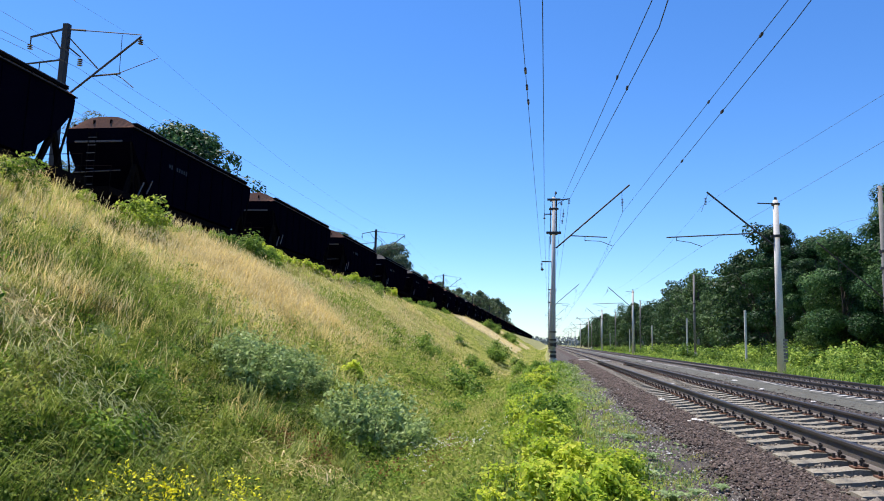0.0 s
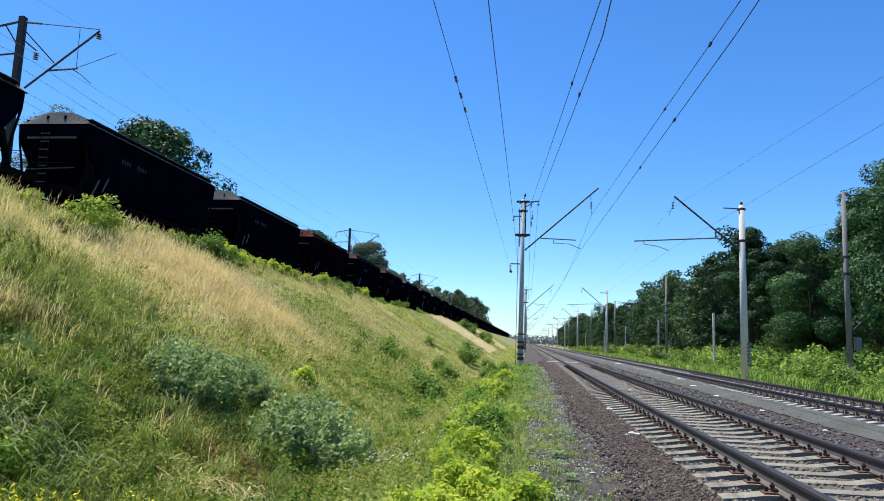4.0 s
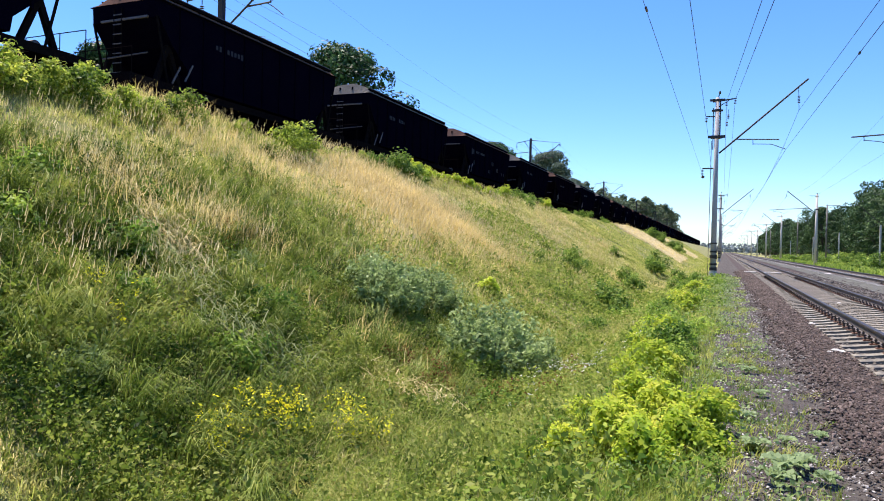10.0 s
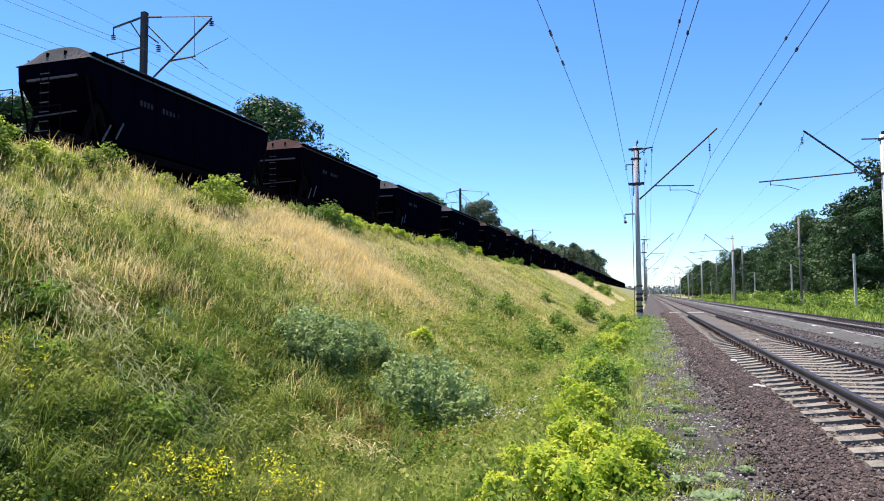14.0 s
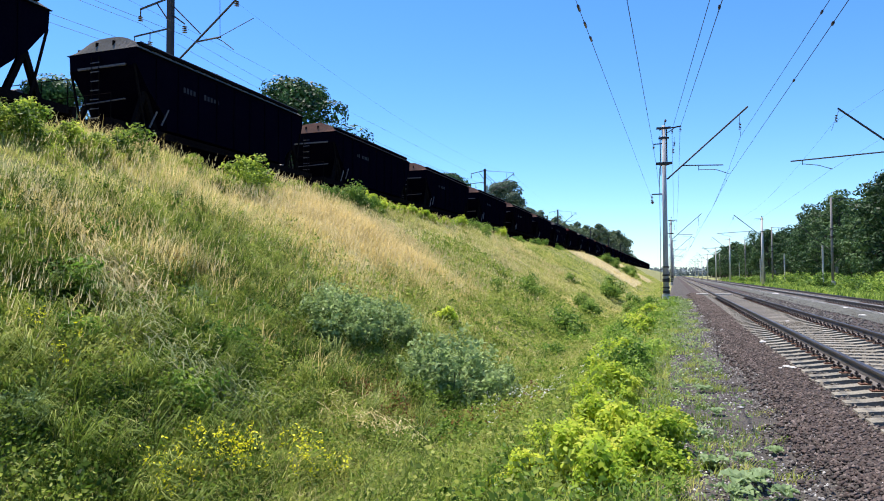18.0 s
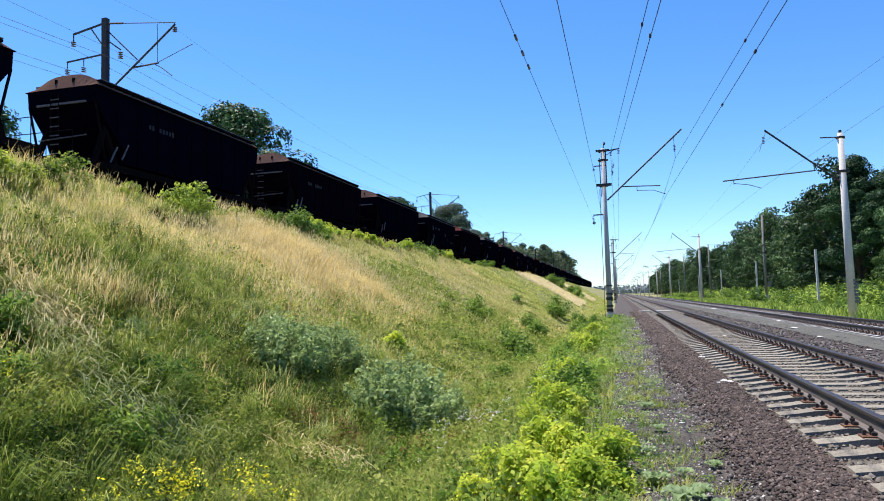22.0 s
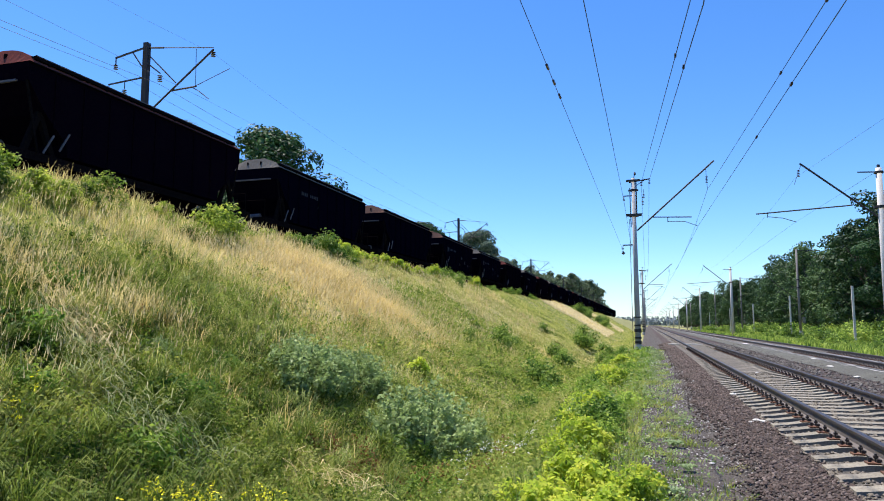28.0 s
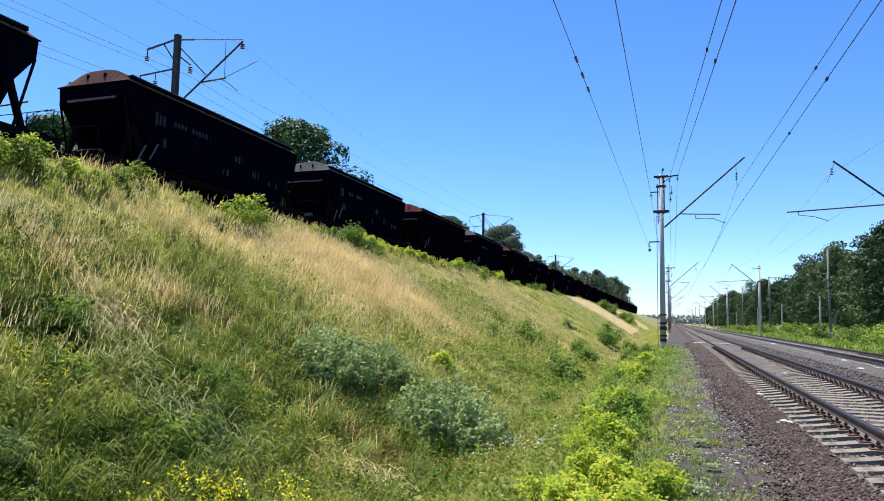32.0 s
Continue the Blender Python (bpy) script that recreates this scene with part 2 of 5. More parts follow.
    def line(self, pts, r, n=4):
        """A thin tube through all the points."""
        pts = [Vector(p) for p in pts]
        vs, fs = [], []
        for i, p in enumerate(pts):
            d = (pts[min(i + 1, len(pts) - 1)] - pts[max(i - 1, 0)]).normalized()
            u = d.cross(Vector((0, 0, 1))).normalized()
            w = d.cross(u)
            vs += [p + r * (u * math.cos(2 * math.pi * k / n) + w * math.sin(2 * math.pi * k / n)) for k in range(n)]
        for i in range(len(pts) - 1):
            for k in range(n):
                j = (k + 1) % n
                fs.append((i * n + k, i * n + j, i * n + n + j, i * n + n + k))
        return self.add(vs, fs)

    def mesh(self, name, mat, smooth=False):
        me = bpy.data.meshes.new(name)
        me.from_pydata(self.v, [], self.f)
        bm = bmesh.new()
        bm.from_mesh(me)
        bmesh.ops.recalc_face_normals(bm, faces=bm.faces)
        bm.to_mesh(me)
        bm.free()
        if smooth:
            me.polygons.foreach_set("use_smooth", [True] * len(me.polygons))
        me.materials.append(mat)
        return me


def part(name, shape, mat, parent, label="", smooth=False):
    ob = new(name, shape.mesh(name, mat, smooth) if isinstance(shape, Shape) else shape)
    ob.parent = parent
    if label:
        tagged(ob, label)
    return ob


def thing(name, label, category, group="", kind="", at=None):
    ob = new(name)
    ob.empty_display_size = 0.3
    if at is not None:
        ob.matrix_basis = at
    return tagged(ob, label, category, group, kind)


def cloud_mesh(name, verts, faces, mat, smooth=False):
    """A mesh straight from arrays: verts (n, 3) and faces (m, k)."""
    me = bpy.data.meshes.new(name)
    k = faces.shape[1]
    me.vertices.add(len(verts))
    me.vertices.foreach_set("co", verts.astype(np.float32).ravel())
    me.loops.add(faces.size)
    me.loops.foreach_set("vertex_index", faces.astype(np.int32).ravel())
    me.polygons.add(len(faces))
    me.polygons.foreach_set("loop_start", np.arange(0, faces.size, k, dtype=np.int32))
    if smooth:
        me.polygons.foreach_set("use_smooth", np.ones(len(faces), bool))
    me.update(calc_edges=True)
    me.materials.append(mat)
    return me


# ---- the lie of the land ----
T2, T3, TU, ZU = 5.05, 17.6, -22.4, 5.35      # track centres; the upper track and its rail head
PROFILE_X = [-400, -60, -37, -27.0, -18.8, -8.0, -6.8, -5.4, -4.4, -3.4, 7.6, 9.0, 14.0, 60, 400]
PROFILE_Z = [0.0, 0.0, -0.4, 5.0, 5.0, -1.30, -1.55, -1.15, -0.62, -0.42, -0.45, -0.55, -0.70, -0.7, -0.7]


def soft_noise(x, y, seed=0):
    """Cheap smooth unevenness from sums of sines, about -1 to 1."""
    r = np.random.RandomState(seed)
    out = np.zeros_like(np.asarray(x, float))
    for _ in range(7):
        a, p, k = r.uniform(0, 6.28), r.uniform(0, 6.28), r.uniform(0.6, 2.2)
        out = out + np.sin(k * (x * math.cos(a) + y * math.sin(a)) + p)
    return out / 4.0


def land(x, y):
    x, y = np.asarray(x, float), np.asarray(y, float)
    z = np.interp(x, PROFILE_X, PROFILE_Z)
    slope = np.clip((-4.6 - x) / 2, 0, 1) * np.clip((x + 40) / 2, 0, 1)
    crest = np.clip((x + 18.8) / 1.5, 0, 1) + 0.15
    z = z + slope * np.minimum(crest, 1) * (0.15 * soft_noise(x * 0.55, y * 0.45, 3) + 0.08 * soft_noise(x * 1.7, y * 1.5, 5))
    return z + np.clip((x - 9) / 4, 0, 1) * 0.10 * soft_noise(x * 0.5, y * 0.5, 9)


# ---- ground, track beds, tracks ----
def spaced(*spans):
    out = []
    for a, b, n in spans:
        out += list(np.linspace(a, b, n, endpoint=False))
    return np.array(out + [spans[-1][1]])


def sheet(name, xs, ys, height, mat):
    gx, gy = np.meshgrid(xs, ys)
    gz = height(gx, gy)
    nx, ny = len(xs), len(ys)
    idx = np.arange(nx * ny).reshape(ny, nx)
    faces = np.stack([idx[:-1, :-1], idx[:-1, 1:], idx[1:, 1:], idx[1:, :-1]], -1).reshape(-1, 4)
    return new(name, cloud_mesh(name, np.stack([gx, gy, gz], -1).reshape(-1, 3), faces, mat, smooth=True))


def soil_material():
    m, n, l, b = material("grassy soil", 1.0)
    v = coords(n, l, space="World")
    f1, f2, f3 = tex_noise(n, l, v, 0.25, 4), tex_noise(n, l, v, 5, 5), tex_noise(n, l, v, 40, 3)
    a = ramp(n, l, f1, [(0.35, (0.15, 0.19, 0.05)), (0.52, (0.23, 0.235, 0.08)), (0.68, (0.33, 0.30, 0.13))])
    c = ramp(n, l, f2, [(0.35, (0.09, 0.095, 0.03)), (0.7, (0.36, 0.33, 0.13))])
    l.new(mix_rgb(n, l, 0.45, a, c), b.inputs["Base Color"])
    bump(n, l, b, f3, 0.8, 0.05)
    return m


M_SOIL = soil_material()
ground = sheet("ground", spaced((-1600, -60, 12), (-60, -27, 14), (-27, -3, 60), (-3, 14, 14), (14, 60, 20), (60, 1600, 12)),
               spaced((-400, -20, 12), (-20, 60, 160), (60, 160, 60), (160, 2600, 40)), land, M_SOIL)
tagged(ground, "grassy railway land with a steep embankment slope", "ground", kind="structure")

BED_X = [-2.75, -1.80, -1.50, -1.36, -0.92, -0.72, 1.75, 2.5, 3.0, 3.35, 6.75, 8.3]
BED_Z = [-0.45, -0.30, -0.278, -0.275, -0.262, -0.258, -0.275, -0.34, -0.34, -0.27, -0.27, -0.60]


def bed(x, y):
    z = np.interp(x, BED_X, BED_Z)
    full = np.clip((np.asarray(y, float) - 20.0) / 14.0, 0, 1) * np.clip((1.9 - np.abs(x)) * 4, 0, 1)
    return z + 0.045 * full + 0.012 * soft_noise(x * 6, np.asarray(y) * 5, 11)


tagged(sheet("track_bed", spaced((-2.75, 1.5, 56), (1.5, 8.3, 46)), spaced((-30, 40, 240), (40, 900, 60)), bed, M_BALLAST),
       "bed of brown crushed stone under two tracks", "track bed", kind="structure")
for cx_, y_, m_, l_ in ((0.0, 22.0, M_DUST, "dust-covered tan ballast between the rails"), (T2, 22.0, M_DUST_GREY, "dust-covered grey ballast between the rails")):
    tagged(sheet("dusty_ballast", cx_ + spaced((-1.32, 1.32, 14)), spaced((y_, 60, 60), (60, 500, 40)), lambda x, y: bed(x, y) + 0.010, m_),
           l_, "track bed", kind="structure")
tagged(sheet("crib_fill", spaced((-1.30, 1.30, 34)), spaced((-6.9, 22.0, 120)), lambda x, y: bed(x, y) + 0.007, M_DUST),
       "trodden tan dust between the near sleepers", "track bed", kind="structure")
tagged(sheet("chippings_strip", spaced((2.95, 4.12, 12)), spaced((6, 60, 120), (60, 300, 30)), lambda x, y: bed(x, y) + 0.016 + 0.03 * np.clip((x - 3.3) * 5, 0, 1) + 0.008 * soft_noise(x * 7, np.asarray(y) * 6, 14), M_CHIPPINGS),
       "strip of greenish grey chippings beside the middle track", "track bed", kind="structure")
tagged(sheet("gravel_verge", spaced((-3.7, -1.95, 16)), spaced((-20, 40, 160), (40, 500, 30)),
             lambda x, y: np.maximum(np.maximum(land(x, y), -0.7) + 0.03, np.where(x > -2.75, bed(x, y) + 0.012, -9)) + 0.012 * soft_noise(x * 5, np.asarray(y) * 5, 12), M_GRAVEL),
       "grey gravel path strewn with pale stones and litter", "gravel path", kind="structure")
up_x, up_z = [-4.2, -2.3, -1.7, 1.7, 2.3, 4.2], [-0.62, -0.42, -0.2, -0.2, -0.42, -0.62]
tagged(sheet("upper_track_bed", TU + spaced((-4.0, 4.0, 20)), spaced((-40, 700, 80)),
             lambda x, y: ZU + np.interp(x - TU, up_x, up_z), M_BALLAST), "stone bed of the upper track", "track bed", kind="structure")

WEB = [(-0.075, -0.18), (0.075, -0.18), (0.075, -0.169), (0.014, -0.150), (0.010, -0.045), (-0.010, -0.045), (-0.014, -0.150), (-0.075, -0.169)]
HEAD = [(-0.037, -0.040), (0.037, -0.040), (0.0375, -0.008), (0.031, -0.001), (-0.031, -0.001), (-0.0375, -0.008)]
TOP = [(-0.026, -0.002), (0.026, -0.002), (0.025, 0.001), (-0.025, 0.001)]
web_mesh = Shape().prism(WEB, -60, 900).mesh("rail", M_RAIL)
head_mesh = Shape().prism(HEAD, -60, 900).mesh("rail_head", M_IRON)
top_mesh = Shape().prism(TOP, -60, 900).mesh("running_surface", M_HEAD)

SECTIONS = [(-1.40, -0.245), (-1.20, -0.225), (-0.98, -0.19), (-0.60, -0.19), (-0.30, -0.235), (0.30, -0.235), (0.60, -0.19), (0.98, -0.19), (1.20, -0.225), (1.40, -0.245)]


def sleeper_shape(cx=0.0, cy=0.0, cz=0.0):
    s = Shape()
    vs, fs = [], []
    for x, z in SECTIONS:
        vs += [(cx + x, cy - 0.155, cz - 0.40), (cx + x, cy + 0.155, cz - 0.40), (cx + x, cy + 0.115, cz + z), (cx + x, cy - 0.115, cz + z)]
    for k in range(len(SECTIONS) - 1):
        for i in range(4):
            j = (i + 1) % 4
            fs.append((4 * k + i, 4 * k + j, 4 * k + 4 + j, 4 * k + 4 + i))
    e = 4 * (len(SECTIONS) - 1)
    return s.add(vs, fs + [(0, 1, 2, 3), (e + 3, e + 2, e + 1, e)])


sleeper_mesh = sleeper_shape().mesh("sleeper", M_SLEEPER)
fs_ = Shape().box(0, 0, -0.182, 0.40, 0.15, 0.018)
plate_mesh = fs_.mesh("tie_plate", M_RUST)
fs_ = Shape()
for sx in (-1, 1):
    fs_.box(sx * 0.085, 0, -0.155, 0.05, 0.09, 0.03)
    fs_.tube((sx * 0.105, 0, -0.17), (sx * 0.105, 0, -0.085), 0.013, n=6).tube((sx * 0.105, 0, -0.13), (sx * 0.105, 0, -0.105), 0.026, n=6)
    fs_.tube((sx * 0.165, 0.0, -0.175), (sx * 0.165, 0.0, -0.125), 0.018, n=6)
clamp_mesh = fs_.mesh("rail_clamp", M_IRON)
PITCH = 0.543


def track(name, cx, cz, label, singles, y_end, clamps=0.0, kind="structure", tie=None, tie_mat=M_SLEEPER):
    t = thing(name, label, "railway track", kind=kind, at=pose(cx, 0, cz))
    for sx in (-0.797, 0.797):
        r = part("rail", web_mesh, None, t)
        r.location.x = sx
        part("rail_head", head_mesh, None, r, "dark steel rail head")
        part("running_surface", top_mesh, None, r, "dark dull steel running surface")
    rest = Shape()
    y = singles[0]
    while y < y_end:
        if y < singles[1]:
            s = part("sleeper", tie or sleeper_mesh, None, t)
            s.location.y = y
            s.rotation_euler.z = random.uniform(-0.012, 0.012)
            if y < clamps:
                for sx in (-0.797, 0.797):
                    for nm, me in (("tie_plate", plate_mesh), ("rail_clamp", clamp_mesh)):
                        c = part(nm, me, None, s)
                        c.location.x = sx
        else:
            rest.v += [(p[0], p[1] + y, p[2]) for p in SL.v]
            k = len(rest.v) - len(SL.v)
            rest.f += [tuple(i + k for i in f) for f in SL.f]
        y += PITCH
    if rest.v:
        tagged(part("far_sleepers", rest, tie_mat, t), kind="stuff")
    return t


SL = sleeper_shape()
track("near_track", 0, 0, "electrified track with concrete sleepers and rusty rails", (4.28 - 20 * PITCH, 45), 170, 45)
track("middle_track", T2, 0, "second track with concrete sleepers beside the first", (9.5, 60), 170, 40, tie=sleeper_shape().mesh("sleeper", M_SLEEPER_PALE), tie_mat=M_SLEEPER_PALE)
track("far_track", T3, -0.35, "overgrown third track among green shrubs", (20, 20.5), 90)
track("upper_track", TU, ZU, "track on the embankment crest under the train", (4, 60), 200)


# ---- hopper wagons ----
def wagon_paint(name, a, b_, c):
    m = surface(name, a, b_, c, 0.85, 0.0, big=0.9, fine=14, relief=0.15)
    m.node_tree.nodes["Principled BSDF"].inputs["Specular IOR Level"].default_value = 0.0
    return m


# Near-black blue tones: the shaded sides' darkness is put into the paint.
M_BODY = wagon_paint("shade-dark wagon paint", (0.0015, 0.0013, 0.0058), (0.0024, 0.0020, 0.0075), (0.0046, 0.0034, 0.0088))
M_BODY_RED = wagon_paint("shade-dark red-brown wagon paint", (0.0024, 0.0015, 0.0050), (0.0036, 0.0022, 0.0062), (0.0068, 0.0038, 0.0076))
M_ROOF_GREY = wagon_paint("dusty grey roof paint", (0.13, 0.125, 0.115), (0.18, 0.17, 0.155), (0.11, 0.09, 0.075))
M_ROOF_RUST = wagon_paint("rusty brown roof", (0.17, 0.095, 0.07), (0.13, 0.08, 0.065), (0.10, 0.06, 0.05))
M_ROOF_RED = wagon_paint("red-brown roof", (0.19, 0.055, 0.045), (0.15, 0.05, 0.045), (0.10, 0.045, 0.04))
# Iron darkened the same way, shade included in the base colour.
M_SHADE_IRON = wagon_paint("shade-dark iron", (0.005, 0.0042, 0.0055), (0.008, 0.0065, 0.0075), (0.012, 0.009, 0.009))
# White stencil sunk to the shaded tone of the sides.
M_MARK = surface("faded white stencil in shade tones", (0.012, 0.011, 0.018), (0.008, 0.007, 0.012), (0.005, 0.004, 0.008), 0.8, big=6, fine=30)
M_PALE = surface("dull worn metal and sunlit edge", (0.15, 0.13, 0.14), (0.11, 0.09, 0.095), (0.06, 0.05, 0.055), 0.6, 0.3, big=4)
EAVE, HALF_L, HALF_W = 3.92, 5.63, 1.5
SIDE = [(-HALF_L, EAVE), (-HALF_L + 0.04, 3.34), (-HALF_L + 0.69, 2.50), (-HALF_L + 1.55, 1.72), (-HALF_L + 1.62, 1.30),
        (HALF_L - 1.62, 1.30), (HALF_L - 1.55, 1.72), (HALF_L - 0.69, 2.50), (HALF_L - 0.04, 3.34), (HALF_L, EAVE)]


def across(outline, x0, x1):
    """An outline in y and z, swept along x."""
    n = len(outline)
    vs = [(x0, y, z) for y, z in outline] + [(x1, y, z) for y, z in outline]
    return vs, [(i, (i + 1) % n, n + (i + 1) % n, n + i) for i in range(n)] + [tuple(range(n))[::-1], tuple(range(n, 2 * n))]


def arch(k, n=14, rise=0.60, inset=0.0):
    a = -1 + 2 * k / n
    return (HALF_W + 0.03 - inset) * a, EAVE + rise * (1 - abs(a) ** 2.9)


def hopper_wagon(label, body_mat, roof_mat, ladder_front, marks, seed):
    rnd = random.Random(seed)
    w = thing("hopper_wagon", label, "hopper wagon", "wagons of the train")
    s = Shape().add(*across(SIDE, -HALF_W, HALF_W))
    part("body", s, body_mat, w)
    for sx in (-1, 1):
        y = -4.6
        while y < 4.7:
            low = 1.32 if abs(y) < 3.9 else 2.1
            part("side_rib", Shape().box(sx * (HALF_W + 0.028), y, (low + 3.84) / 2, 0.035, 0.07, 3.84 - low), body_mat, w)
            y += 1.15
        part("eave_rail", Shape().box(sx * (HALF_W + 0.045), 0, EAVE - 0.01, 0.07, 2 * HALF_L + 0.06, 0.028), M_SHADE_IRON, w)
        part("side_sill", Shape().box(sx * 1.36, 0, 1.10, 0.10, 12.9, 0.26), M_SHADE_IRON, w)
    # roof with sloping ends
    n, vs, fs = 14, [], []
    for y, up in ((-HALF_L, 0), (-HALF_L + 0.30, 1), (HALF_L - 0.30, 1), (HALF_L, 0)):
        for k in range(n + 1):
            x, z = arch(k)
            vs.append((x, y, z if up else EAVE + 0.02))
    for r in range(3):
        for k in range(n):
            i = r * (n + 1) + k
            fs.append((i, i + 1, i + n + 2, i + n + 1))
    part("roof", Shape().add(vs, fs), roof_mat, w, "arched roof with sloping ends")
    for y in (-4.1, -1.4, 1.4, 4.1):
        part("hatch", Shape().box(0, y, EAVE + 0.66, 0.62, 1.7, 0.12, bevel=0.03), roof_mat, w)
    for sx in (-1, 1):
        ww = Shape().box(sx * 1.30, 0, EAVE + 0.24, 0.26, 2 * HALF_L - 0.6, 0.11)
        for i in range(9):
            ww.box(sx * 1.34, -4.8 + 1.2 * i, EAVE + 0.14, 0.16, 0.06, 0.16)
        for i in range(5):
            ww.box(sx * 1.30, -4.3 + 2.15 * i, EAVE + 0.32, 0.10, 0.12, 0.06)
        part("roof_walkway", ww, M_SHADE_IRON, w)
        # A pale strip paints the sun's bright line along the walkway edge.
        part("walkway_highlight", Shape().box(sx * 1.425, 0, EAVE + 0.302, 0.022, 2 * HALF_L - 0.6, 0.03), M_PALE, w, "pale strip as the sunlit walkway edge")
    for sx in (-0.38, 0.38):
        part("roof_hook", Shape().box(sx, -HALF_L + 0.16, EAVE + 0.33, 0.06, 0.10, 0.16), M_SHADE_IRON, w)
    # ends
    for e in (-1, 1):
        part("end_bar", Shape().beam((-1.05, e * (HALF_L + 0.02), 3.36), (1.08, e * (HALF_L + 0.02), 3.36), 0.07, 0.07), M_PALE, w, "worn pale crossbar")
        for sx in (-1.28, 1.28):
            part("strut", Shape().beam((sx, e * (HALF_L - 0.66), 2.52), (sx, e * (HALF_L - 1.22), 1.20), 0.16, 0.16), M_SHADE_IRON, w)
            part("strut", Shape().beam((sx, e * (HALF_L - 0.66), 2.52), (sx, e * (HALF_L - 0.15), 1.16), 0.16, 0.16), M_SHADE_IRON, w)
            part("corner_post", Shape().beam((sx * 1.12, e * (HALF_L - 0.02), 3.36), (sx * 1.12, e * (HALF_L - 0.55), 1.22), 0.05, 0.07), M_SHADE_IRON, w)
        part("platform", Shape().box(0, e * 6.0, 1.16, 2.8, 1.35, 0.10), M_SHADE_IRON, w)
        part("end_beam", Shape().box(0, e * 6.62, 1.06, 2.9, 0.14, 0.34), M_SHADE_IRON, w)
        rl = Shape()
        for sx in (-1.3, 0.2, 1.3):
            rl.tube((sx, e * 6.5, 1.2), (sx, e * 6.5, 2.1), 0.016, n=5)
        rl.tube((-1.3, e * 6.5, 2.1), (1.3, e * 6.5, 2.1), 0.016, n=5).tube((-1.3, e * 6.5, 1.65), (0.2, e * 6.5, 1.65), 0.014, n=5)
        part("railing", rl, M_SHADE_IRON, w)
        part("coupler", Shape().box(0, e * 7.0, 1.06, 0.26, 0.72, 0.28, bevel=0.05), M_SHADE_IRON, w)
        b = part("bogie", Shape().box(1.02, e * 4.9, 0.55, 0.16, 2.3, 0.26, bevel=0.05).box(-1.02, e * 4.9, 0.55, 0.16, 2.3, 0.26, bevel=0.05).box(0, e * 4.9, 0.72, 2.2, 0.45, 0.24), M_SHADE_IRON, w)
        for dy in (-0.925, 0.925):
            ws = Shape().tube((-1.0, e * 4.9 + dy, 0.475), (1.0, e * 4.9 + dy, 0.475), 0.08, n=8)
            for sx in (-0.79, 0.79):
                ws.tube((sx - 0.065, e * 4.9 + dy, 0.475), (sx + 0.065, e * 4.9 + dy, 0.475), 0.475, n=20)
            part("wheelset", ws, M_SHADE_IRON, b)
        if (e < 0) == ladder_front:
            ld = Shape()
            for sx in (-0.42, -0.08):
                ld.beam((sx, e * (HALF_L + 0.05), 3.75), (sx, e * (HALF_L + 0.02), 1.25), 0.03, 0.04)
            ladder = part("ladder", ld, M_SHADE_IRON, w, "dark end ladder")
            for i in range(7):
                part("rung", Shape().beam((-0.44, e * (HALF_L + 0.06), 1.55 + 0.33 * i), (-0.06, e * (HALF_L + 0.06), 1.55 + 0.33 * i), 0.035, 0.03), M_PALE, ladder, "worn pale rung" if i == 0 else "")
            part("grab_rail", Shape().tube((-0.9, e * (HALF_L + 0.08), 2.05), (1.15, e * (HALF_L + 0.08), 2.12), 0.025, n=6), M_PALE, w)
        else:
            part("air_reservoir", Shape().tube((-0.75, e * (HALF_L - 0.1), 1.45), (0.45, e * (HALF_L - 0.1), 1.45), 0.16, n=10), M_PALE, w, "pale air reservoir")
    # discharge hoppers under the body
    for y in (-2.6, 0.0, 2.6):
        vs = [(-1.2, y - 1.2, 1.32), (1.2, y - 1.2, 1.32), (1.2, y + 1.2, 1.32), (-1.2, y + 1.2, 1.32), (-0.4, y - 0.3, 0.45), (0.4, y - 0.3, 0.45), (0.4, y + 0.3, 0.45), (-0.4, y + 0.3, 0.45)]
        part("discharge_hopper", Shape().add(vs, [(3, 2, 1, 0), (4, 5, 6, 7), (0, 1, 5, 4), (1, 2, 6, 5), (2, 3, 7, 6), (3, 0, 4, 7)]), body_mat, w)
    for y, z in ((-4.95, 1.55), (-4.35, 1.75)):
        part("lever", Shape().beam((HALF_W + 0.02, y, z - 0.32), (HALF_W + 0.02, y + 0.36, z + 0.32), 0.04, 0.05), M_PALE, w, "pale release lever")
    # unreadable stencilled marks
    for y, z, ly, lz in marks:
        k = max(1, round(ly / 0.2))
        for i in range(k):
            if rnd.random() < 0.85:
                part("stencil_mark", Shape().box(HALF_W + 0.004, y + ly * (i + 0.5) / k, z, 0.008, ly / k * 0.62, lz * rnd.uniform(0.7, 1)), M_MARK, w)
    return w


